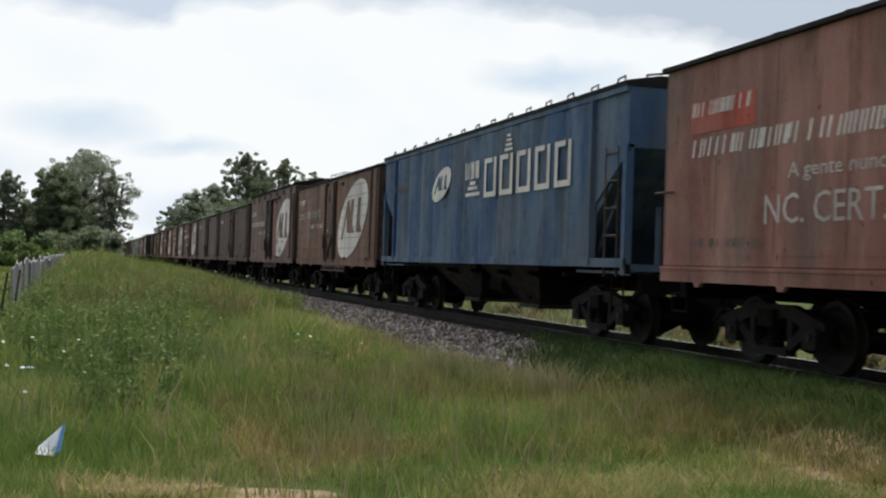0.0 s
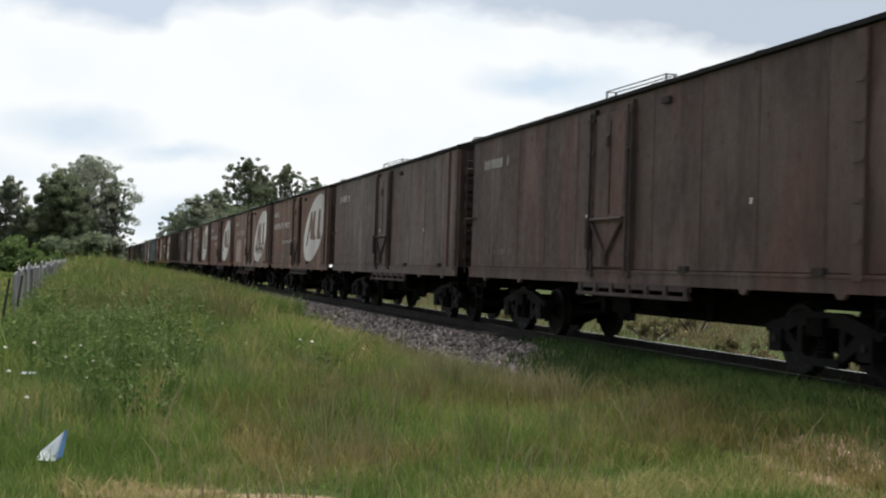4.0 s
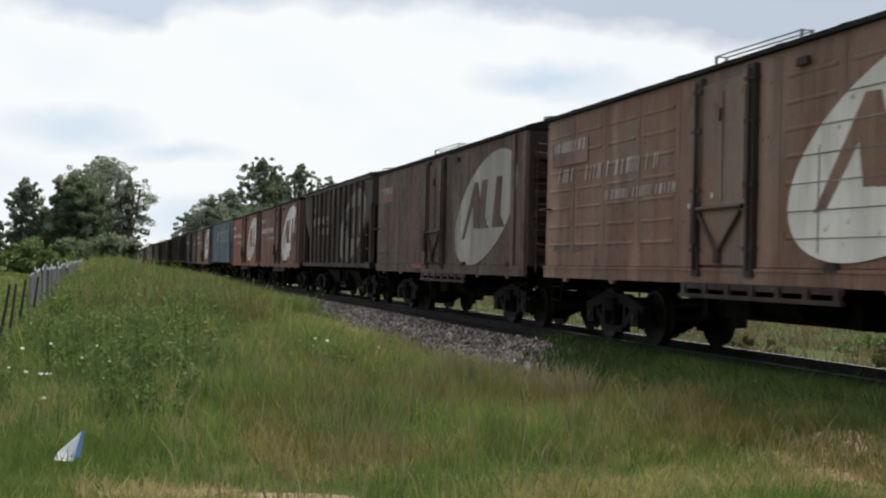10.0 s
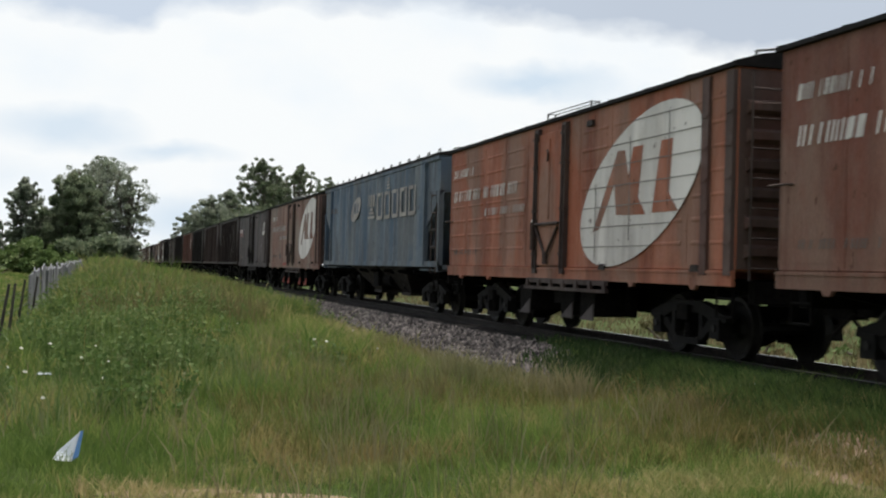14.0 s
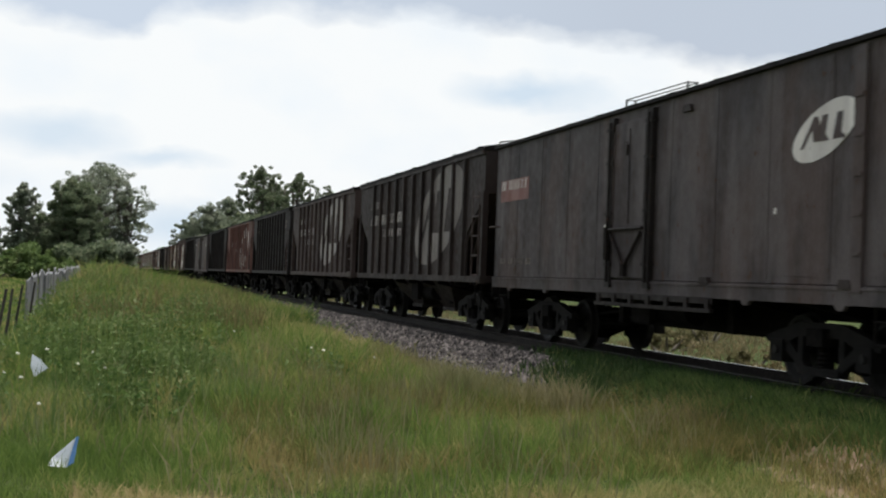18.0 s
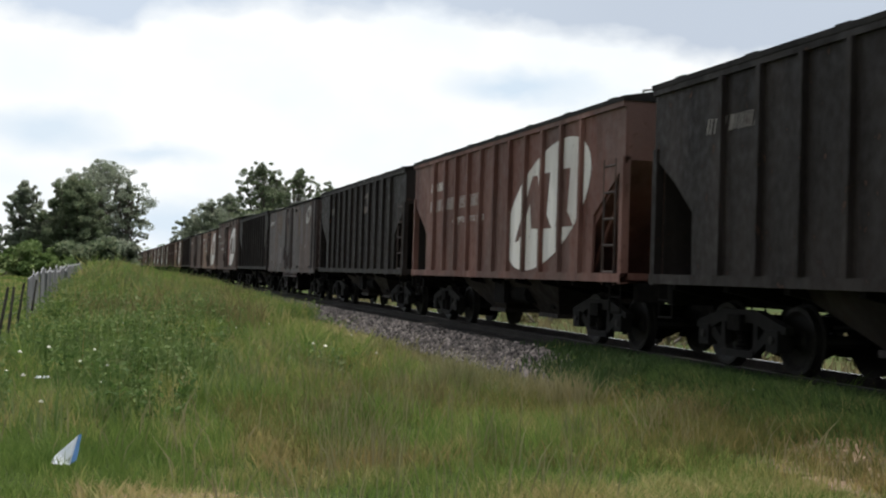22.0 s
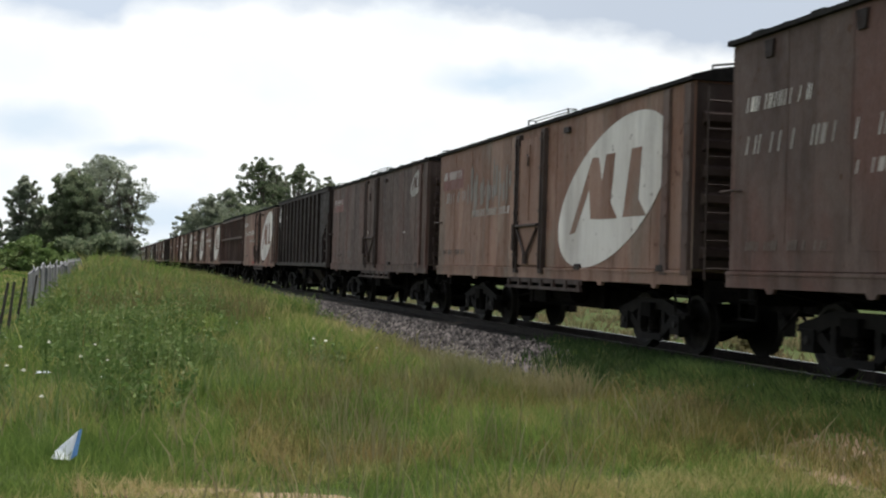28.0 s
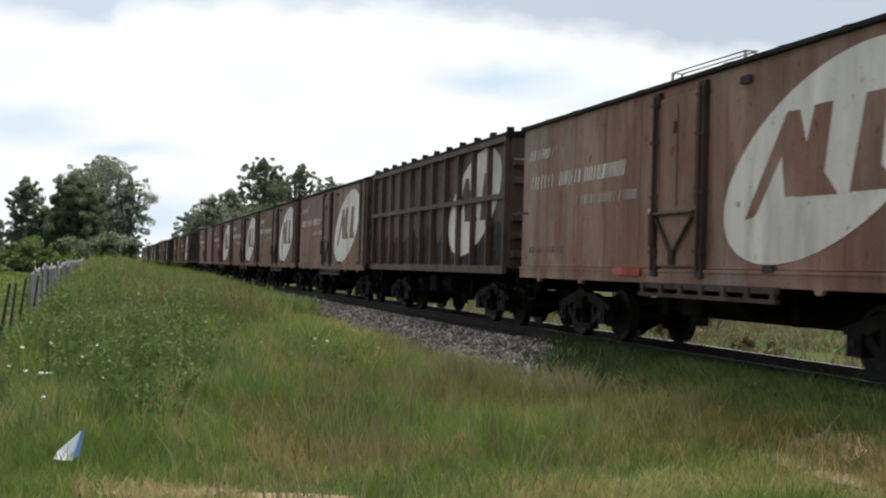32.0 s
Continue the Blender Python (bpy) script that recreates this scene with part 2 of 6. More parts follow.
BARK = plain("tree_bark", (0.10, 0.085, 0.07), (0.24, 0.21, 0.18), 3, 0.9, stretch=(2, 2, 0.3))


def foliage(name, dark, light, dry, dry_share=0.15, through=0.25, ground_scale=0.25):
    """Leaves and blades: each one differs a little, and broad patches differ by place."""
    m, n, l, bsdf = nodes_of(name)
    geo, tc = n.new("ShaderNodeNewGeometry"), n.new("ShaderNodeTexCoord")
    rnd = geo.outputs["Random Per Island"]
    patch = noise_of(n, l, tc.outputs["Object"], ground_scale, 4)
    col = ramp_of(n, l, rnd, [(0.0, dark), (1.0, light)])
    small = noise_of(n, l, tc.outputs["Object"], ground_scale * 4.5, 3)
    both = n.new("ShaderNodeMath")
    both.operation = "ADD"
    l.new(scaled(n, l, patch, 0.3, 0.7, -0.32, 0.32), both.inputs[0])
    l.new(scaled(n, l, small, 0.3, 0.7, -0.30, 0.30), both.inputs[1])
    lift = n.new("ShaderNodeMath")
    lift.operation = "MULTIPLY_ADD"
    l.new(rnd, lift.inputs[0])
    lift.inputs[1].default_value = 0.35
    l.new(both.outputs[0], lift.inputs[2])
    col = blend(n, l, "MIX", scaled(n, l, lift.outputs[0], 0.4 - dry_share, 0.75 - dry_share, 0.0, 0.9), col, dry)
    col = blend(n, l, "MULTIPLY", scaled(n, l, both.outputs[0], 0.05, -0.4, 0.0, 0.75), col, (0.5, 0.62, 0.5))
    l.new(col, bsdf.inputs["Base Color"])
    bsdf.inputs["Roughness"].default_value = 0.7
    bsdf.inputs["Specular IOR Level"].default_value = 0.2
    tr, mx, out = n.new("ShaderNodeBsdfTranslucent"), n.new("ShaderNodeMixShader"), n["Material Output"]
    l.new(col, tr.inputs["Color"])
    mx.inputs["Fac"].default_value = through
    l.new(bsdf.outputs[0], mx.inputs[1])
    l.new(tr.outputs[0], mx.inputs[2])
    l.new(mx.outputs[0], out.inputs["Surface"])
    return m


GRASS = foliage("meadow_grass", (0.112, 0.180, 0.041), (0.222, 0.288, 0.080), (0.400, 0.318, 0.145), 0.18, 0.45, 0.55)
DRY_TURF = foliage("dry_turf", (0.24, 0.235, 0.088), (0.42, 0.39, 0.17), (0.46, 0.35, 0.20), 0.2, 0.45, 0.8)
DRY_MEADOW = foliage("dry_meadow_grass", (0.118, 0.104, 0.054), (0.225, 0.192, 0.104), (0.26, 0.21, 0.12), 0.2, 0.4, 0.3)
SHOULDER = foliage("trackside_grass", (0.112, 0.118, 0.037), (0.228, 0.203, 0.074), (0.32, 0.245, 0.11), 0.25, 0.42, 0.6)
WEEDS = foliage("dark_weeds", (0.034, 0.068, 0.020), (0.072, 0.118, 0.040), (0.12, 0.14, 0.06), 0.06, 0.35)
WEED_LEAF = foliage("weed_leaves", (0.098, 0.155, 0.048), (0.198, 0.262, 0.096), (0.25, 0.26, 0.144), 0.1, 0.4, 0.6)
WEED_BUSH = foliage("weed_bush_leaves", (0.070, 0.125, 0.034), (0.150, 0.215, 0.068), (0.20, 0.23, 0.088), 0.08, 0.4, 0.8)
STRAW = foliage("dry_stalks", (0.20, 0.19, 0.094), (0.30, 0.28, 0.154), (0.27, 0.22, 0.132), 0.2, 0.35)
SEED_HEADS = foliage("seeding_grass", (0.130, 0.120, 0.052), (0.220, 0.195, 0.090), (0.25, 0.20, 0.10), 0.2, 0.4, 0.4)
EUCALYPT = foliage("eucalypt_leaves", (0.170, 0.205, 0.150), (0.340, 0.370, 0.290), (0.40, 0.41, 0.33), 0.12, 0.5, 0.3)
PINE = foliage("dark_tree_leaves", (0.112, 0.150, 0.090), (0.220, 0.255, 0.160), (0.25, 0.27, 0.17), 0.05, 0.45, 0.3)
BUSH = foliage("bright_bush_leaves", (0.083, 0.135, 0.041), (0.170, 0.230, 0.083), (0.20, 0.24, 0.103), 0.1, 0.3, 0.3)


def soil():
    m, n, l, bsdf = nodes_of("grassy_soil")
    tc = n.new("ShaderNodeTexCoord")
    fine = noise_of(n, l, tc.outputs["Object"], 5, 6)
    broad = noise_of(n, l, tc.outputs["Object"], 0.22, 5)
    green = ramp_of(n, l, fine, [(0.3, (0.028, 0.042, 0.013)), (0.7, (0.052, 0.070, 0.022))])
    earth = ramp_of(n, l, fine, [(0.3, (0.07, 0.058, 0.036)), (0.7, (0.12, 0.10, 0.062))])
    far = ramp_of(n, l, broad, [(0.35, (0.038, 0.064, 0.019)), (0.65, (0.066, 0.076, 0.028))])
    col = blend(n, l, "MIX", scaled(n, l, broad, 0.4, 0.6, 0.3, 0.7), green, far)
    col = blend(n, l, "MIX", scaled(n, l, broad, 0.64, 0.74, 0, 0.6), col, earth)
    l.new(col, bsdf.inputs["Base Color"])
    bsdf.inputs["Roughness"].default_value = 0.95
    bsdf.inputs["Specular IOR Level"].default_value = 0.06
    bumped(n, l, bsdf, fine, 0.6, 0.05)
    return m


SOIL = soil()
EARTH = plain("bare_sandy_earth", (0.19, 0.138, 0.096), (0.31, 0.230, 0.165), 5, 0.95, shine=0.1)
DARK_BED = plain("dark_ballast", (0.010, 0.009, 0.008), (0.030, 0.026, 0.024), 14, 0.95, shine=0.15)
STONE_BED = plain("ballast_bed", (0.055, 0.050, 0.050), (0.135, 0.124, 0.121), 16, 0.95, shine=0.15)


def stone_material():
    m, n, l, bsdf = nodes_of("ballast_stone")
    geo = n.new("ShaderNodeNewGeometry")
    l.new(ramp_of(n, l, geo.outputs["Random Per Island"], [(0.0, (0.036, 0.033, 0.034)), (0.6, (0.102, 0.091, 0.088)), (1.0, (0.225, 0.198, 0.190))]), bsdf.inputs["Base Color"])
    bsdf.inputs["Roughness"].default_value = 0.9
    bsdf.inputs["Specular IOR Level"].default_value = 0.2
    return m


STONE = stone_material()


# ---- building helpers ----
def block(bm, x0, x1, y0, y1, z0, z1):
    v = [bm.verts.new((x, y, z)) for x in (x0, x1) for y in (y0, y1) for z in (z0, z1)]
    for f in ((0, 1, 3, 2), (4, 6, 7, 5), (0, 4, 5, 1), (2, 3, 7, 6), (0, 2, 6, 4), (1, 5, 7, 3)):
        bm.faces.new([v[i] for i in f])


def prism(bm, outline, lo, hi, axis):
    """A flat outline drawn out along an axis: 'x' takes (y, z) points, 'y' (x, z), 'z' (x, y)."""
    def at(p, d):
        return {"x": (d, p[0], p[1]), "y": (p[0], d, p[1]), "z": (p[0], p[1], d)}[axis]
    a, b = [bm.verts.new(at(p, lo)) for p in outline], [bm.verts.new(at(p, hi)) for p in outline]
    k = len(outline)
    bm.faces.new(a)
    bm.faces.new(b[::-1])
    for i in range(k):
        bm.faces.new((a[i], b[i], b[(i + 1) % k], a[(i + 1) % k]))


def tube(bm, a, b, r, sides=6, r2=None):
    a, b = Vector(a), Vector(b)
    q = (b - a).to_track_quat("Z", "Y")
    rings = []
    for p, rr in ((a, r), (b, r if r2 is None else r2)):
        rings.append([bm.verts.new(p + q @ Vector((rr * math.cos(2 * math.pi * i / sides), rr * math.sin(2 * math.pi * i / sides), 0))) for i in range(sides)])
    for i in range(sides):
        j = (i + 1) % sides
        bm.faces.new((rings[0][i], rings[0][j], rings[1][j], rings[1][i]))
    bm.faces.new(rings[0][::-1])
    bm.faces.new(rings[1])


def path_tube(bm, pts, r, sides=5):
    for a, b in zip(pts, pts[1:]):
        tube(bm, a, b, r, sides)


def softened(bm, width):
    bmesh.ops.bevel(bm, geom=list(bm.edges), offset=width, segments=1, affect="EDGES", clamp_overlap=True)


MESHES = {}


def shape(key, build, bevel=0.0):
    """The mesh that build(bm) makes, made once for each key."""
    if key not in MESHES:
        bm = bmesh.new()
        build(bm)
        if bevel:
            softened(bm, bevel)
        bmesh.ops.recalc_face_normals(bm, faces=bm.faces)
        me = bpy.data.meshes.new(str(key[0]) if isinstance(key, tuple) else key)
        bm.to_mesh(me)
        bm.free()
        me.materials.append(None)
        MESHES[key] = me
    return MESHES[key]


def part(name, mesh, material, parent=None, label="", at=None):
    ob = new(name, mesh)
    ob.material_slots[0].link = "OBJECT"
    ob.material_slots[0].material = material
    if parent is not None:
        ob.parent = parent
    if at is not None:
        ob.matrix_basis = at
    if label:
        tagged(ob, label)
    return ob


def mesh_from(name, verts, faces_flat, sizes):
    """A mesh from arrays: corners, the corner numbers of all faces in a row, and the faces' sizes."""
    me = bpy.data.meshes.new(name)
    me.vertices.add(len(verts))
    me.vertices.foreach_set("co", np.asarray(verts, dtype=np.float32).ravel())
    me.loops.add(len(faces_flat))
    me.loops.foreach_set("vertex_index", np.asarray(faces_flat, dtype=np.int32))
    me.polygons.add(len(sizes))
    starts = np.concatenate([[0], np.cumsum(sizes)[:-1]]).astype(np.int32)
    me.polygons.foreach_set("loop_start", starts)
    me.update(calc_edges=True)
    me.validate()
    me.materials.append(None)
    return me


# ---- the sky behind all ----
def cloud_backdrop():
    verts, faces = [], []
    cols, rows_ = 48, 20
    for j in range(rows_ + 1):
        el = radians(-2 + 34 * j / rows_)
        for i in range(cols + 1):
            az = radians(-55 + 140 * i / cols)
            verts.append((1600 * math.sin(az) * math.cos(el), 1600 * math.cos(az) * math.cos(el), 1600 * math.sin(el)))
    for j in range(rows_):
        for i in range(cols):
            a = j * (cols + 1) + i
            faces += [a, a + 1, a + cols + 2, a + cols + 1]
    me = mesh_from("cloud_backdrop", verts, faces, [4] * (cols * rows_))
    m = bpy.data.materials.new("cloudy_sky")
    m.use_nodes = True
    n, l = m.node_tree.nodes, m.node_tree.links
    n.clear()
    tc, sep = n.new("ShaderNodeTexCoord"), n.new("ShaderNodeSeparateXYZ")
    mp = n.new("ShaderNodeMapping")
    mp.inputs["Scale"].default_value = (1 / 1600,) * 3
    l.new(tc.outputs["Object"], mp.inputs["Vector"])
    l.new(mp.outputs[0], sep.inputs[0])
    def math_of(kind, a, b=None, c=None):
        node = n.new("ShaderNodeMath")
        node.operation = kind
        for k, v in enumerate((a, b, c)):
            if v is None:
                continue
            if isinstance(v, (int, float)):
                node.inputs[k].default_value = v
            else:
                l.new(v, node.inputs[k])
        return node.outputs[0]
    big = noise_of(n, l, mp.outputs[0], 9.0, 5, (1, 1, 1.6))
    fine = noise_of(n, l, mp.outputs[0], 26.0, 5, (1, 1, 1.8))
    az = math_of("MULTIPLY", math_of("ARCTAN2", sep.outputs["X"], sep.outputs["Y"]), 180 / math.pi)
    el = math_of("MULTIPLY", math_of("ARCSINE", sep.outputs["Z"]), 180 / math.pi)
    wob = math_of("MULTIPLY_ADD", fine, 1.6, -0.8)
    wide = math_of("MULTIPLY_ADD", big, 1.6, -0.8)
    # the grey upper cloud: the height of its lower rim by compass, with one hanging lobe
    rim = n.new("ShaderNodeFloatCurve")
    curve = rim.mapping.curves[0]
    knots = ((-40, 9.5), (-12, 10.6), (-3.6, 11.0), (-1.6, 10.7), (0.6, 10.4), (2.4, 11.4), (7, 12.0), (13, 12.0), (18, 11.7), (23, 11.1), (28, 10.3), (40, 9.4), (60, 8.0))
    while len(curve.points) < len(knots):
        curve.points.new(0.5, 0.5)
    for p, (a, h) in zip(curve.points, knots):
        p.location = ((a + 40) / 100, h / 20)
    rim.mapping.update()
    l.new(math_of("MULTIPLY_ADD", az, 0.01, 0.4), rim.inputs["Value"])
    over = math_of("SUBTRACT", math_of("ADD", math_of("ADD", el, wob), wide), math_of("MULTIPLY", rim.outputs[0], 20))
    top = scaled(n, l, over, -0.35, 0.75)
    # thin bluish veils: compass, height, half width, half height, depth of tone
    veil = None
    for va, ve, vw, vh, depth in ((-1.9, 5.9, 3.4, 1.0, 0.75), (19.8, 8.9, 3.4, 0.9, 0.9), (2.6, 5.1, 3.0, 0.55, 0.7), (3.2, 2.0, 3.4, 1.2, 0.75), (24.0, 8.0, 4.0, 0.8, 0.35), (-9.0, 4.0, 5.0, 1.2, 0.7)):
        dx = math_of("MULTIPLY", math_of("ADD", math_of("SUBTRACT", az, va), math_of("MULTIPLY", wide, 2.2)), 1 / vw)
        dy = math_of("MULTIPLY", math_of("ADD", math_of("SUBTRACT", el, ve), math_of("MULTIPLY", wob, 0.8)), 1 / vh)
        far = math_of("SQRT", math_of("ADD", math_of("MULTIPLY", dx, dx), math_of("MULTIPLY", dy, dy)))
        v = scaled(n, l, far, 1.25, 0.2, 0.0, depth)
        veil = v if veil is None else math_of("MAXIMUM", veil, v)
    col = ramp_of(n, l, big, [(0.35, (0.86, 0.91, 0.95)), (0.55, (0.915, 0.94, 0.95))])
    col = blend(n, l, "MIX", veil, col, (0.60, 0.72, 0.84))
    grey = blend(n, l, "MIX", scaled(n, l, az, 4, 24), (0.585, 0.665, 0.775), (0.515, 0.58, 0.675))
    col = blend(n, l, "MIX", top, col, grey)
    em, out = n.new("ShaderNodeEmission"), n.new("ShaderNodeOutputMaterial")
    l.new(col, em.inputs["Color"])
    em.inputs["Strength"].default_value = 0.95
    l.new(em.outputs[0], out.inputs["Surface"])
    ob = tagged(part("backdrop", me, m), "bright overcast sky with a grey upper cloud", "sky", kind="structure")
    ob.location = (0, 0, 0)
    return ob


SKY = cloud_backdrop()


# ---- ground, track bed, plants ----
def step(a, b, v):
    t = np.clip((v - a) / (b - a), 0, 1)
    return t * t * (3 - 2 * t)


def ground_z(x, y):
    """Height of the ground: a verge that rises away from the eye, a lower field on its left."""
    x, y = np.asarray(x, float), np.asarray(y, float)
    rise = 0.85 * step(18, 75, y) * step(-1.9, -0.5, x) * (1 - step(0.9, 4.2, x)) * (1 - step(170, 240, y))
    rise = np.maximum(rise, 0.30 * step(34, 60, y) * step(-1.9, -0.5, x) * (1 - step(4.6, 5.7, x)) * (1 - step(170, 240, y)))
    low = -0.14 * (1 - step(-2.2, -1.3, x))
    waves = 0.05 * np.sin(x * 0.9 + 1.3) * np.sin(y * 0.55) + 0.03 * np.sin(x * 2.3 + y * 1.7)
    return GROUND + rise + low + waves * step(3, 6, np.abs(x - TRACK_X) + 0 * y)


def build_ground():
    xs = np.concatenate([[-2400, -1000, -450, -220, -110, -60, -36, -24], np.arange(-16, 22.1, 0.6), [27, 36, 60, 110, 220, 450, 1000, 2400]])
    ys = np.concatenate([[-900, -400, -160, -60, -25, -10], np.arange(0, 90, 1.0), np.arange(90, 250, 6.0), [280, 340, 450, 700, 1200, 2600]])
    gx, gy = np.meshgrid(xs, ys)
    verts = np.stack([gx, gy, ground_z(gx, gy)], -1).reshape(-1, 3)
    w = len(xs)
    a = (np.arange(len(ys) - 1)[:, None] * w + np.arange(w - 1)[None, :]).ravel()
    faces = np.stack([a, a + 1, a + w + 1, a + w], -1).ravel()
    ob = part("ground", mesh_from("ground", verts, faces, [4] * len(a)), SOIL)
    for p in ob.data.polygons:
        p.use_smooth = True
    tagged(ob, "grassy ground with bare earth showing through", "ground", kind="structure")


build_ground()


def build_track():
    def bed(bm):
        prism(bm, [(-2.75, -0.56), (-1.5, -0.17), (1.5, -0.17), (2.75, -0.56)], -480, 640, "y")
    ob = part("ballast_bed", shape("ballast_bed", bed), STONE_BED, at=pose(TRACK_X, 0, 0))
    tagged(ob, "grey crushed stone bed under the railway track", "ballast", kind="structure")

    # a darker strip of stones, 1.35 m to each side of the centre line
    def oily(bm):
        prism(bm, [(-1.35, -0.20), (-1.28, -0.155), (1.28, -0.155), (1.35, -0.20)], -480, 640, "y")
    ob = part("oily_bed", shape("oily_bed", oily), DARK_BED, at=pose(TRACK_X, 0, 0))
    tagged(ob, "dark stones between and beside the rails", "ballast", kind="structure")

    track = new("railway_track")
    tagged(track, "metre gauge railway track on dark sleepers", "railway track", kind="structure")
    track.matrix_basis = pose(TRACK_X, 0, 0)

    def rail(bm):
        prism(bm, [(-0.065, -0.150), (0.065, -0.150), (0.065, -0.140), (0.011, -0.118), (0.011, -0.036), (0.033, -0.026),
                   (0.033, -0.004), (-0.033, -0.004), (-0.033, -0.026), (-0.011, -0.036), (-0.011, -0.118), (-0.065, -0.140)], -480, 640, "y")

    def head(bm):
        prism(bm, [(-0.030, -0.004), (0.030, -0.004), (0.026, 0.0), (-0.026, 0.0)], -480, 640, "y")

    def sleeper(bm):
        block(bm, -1.0, 1.0, -0.11, 0.11, -0.30, -0.152)
    # the rails are alike; the near head only carries painted shade
    for x in (-0.533, 0.533):
        r = part("rail", shape("rail", rail), RAIL, track, at=pose(x, 0, 0))
        part("rail_head", shape("rail_head", head), RAIL_TOP if x > 0 else SHADED_TOP, r, "rail head worn bright by wheels" if x > 0 else "rail head painted dark as in shade")
    for k in range(150):
        part("sleeper", shape("sleeper", sleeper, 0.01), SLEEPER, track, at=pose(0.02 * math.sin(k * 2.1), 4 + 0.62 * k, 0.004 * math.sin(k)))


build_track()


def scatter_blades(name, x, y, h, w, lean, material, label, category, rng, base=None, way=None):
    """One mesh of many bent blades standing at x, y."""
    k = len(x)
    if base is None:
        base = np.maximum(ground_z(x, y), np.where(np.abs(x - TRACK_X) < 2.75, -0.56 + 0.39 * np.clip((2.75 - np.abs(x - TRACK_X)) / 1.25, 0, 1), -9)) - 0.02
    z = base
    ang = rng.uniform(0, 2 * np.pi, k)
    la = rng.uniform(0, 2 * np.pi, k) if way is None else way + rng.normal(0, 0.6, k)
    lx, ly = np.cos(la) * lean * h, np.sin(la) * lean * h
    cx, cy = np.cos(ang) * w / 2, np.sin(ang) * w / 2
    v = np.zeros((k, 5, 3))
    v[:, 0] = np.stack([x - cx, y - cy, z], -1)
    v[:, 1] = np.stack([x + cx, y + cy, z], -1)
    v[:, 2] = np.stack([x - cx * 0.8 + lx * 0.3, y - cy * 0.8 + ly * 0.3, z + h * 0.55], -1)
    v[:, 3] = np.stack([x + cx * 0.8 + lx * 0.3, y + cy * 0.8 + ly * 0.3, z + h * 0.55], -1)
    v[:, 4] = np.stack([x + lx, y + ly, z + h], -1)
    o = np.arange(k)[:, None] * 5
    f = np.concatenate([o + 0, o + 1, o + 3, o + 2, o + 2, o + 3, o + 4], 1).ravel()
    ob = part(name, mesh_from(name, v.reshape(-1, 3), f, np.tile([4, 3], k)), material)
    return tagged(ob, label, category, kind="stuff")


def on_stones(x, y):
    """The bare stretch of stones beside the rails."""
    return (x > 5.5 + 0.2 * np.sin(y * 0.8)) & (y > 15.0 + (x - 5.6) * 2.1 + 0.5 * np.sin(x * 7)) & (x < 2 * TRACK_X - 5.95)


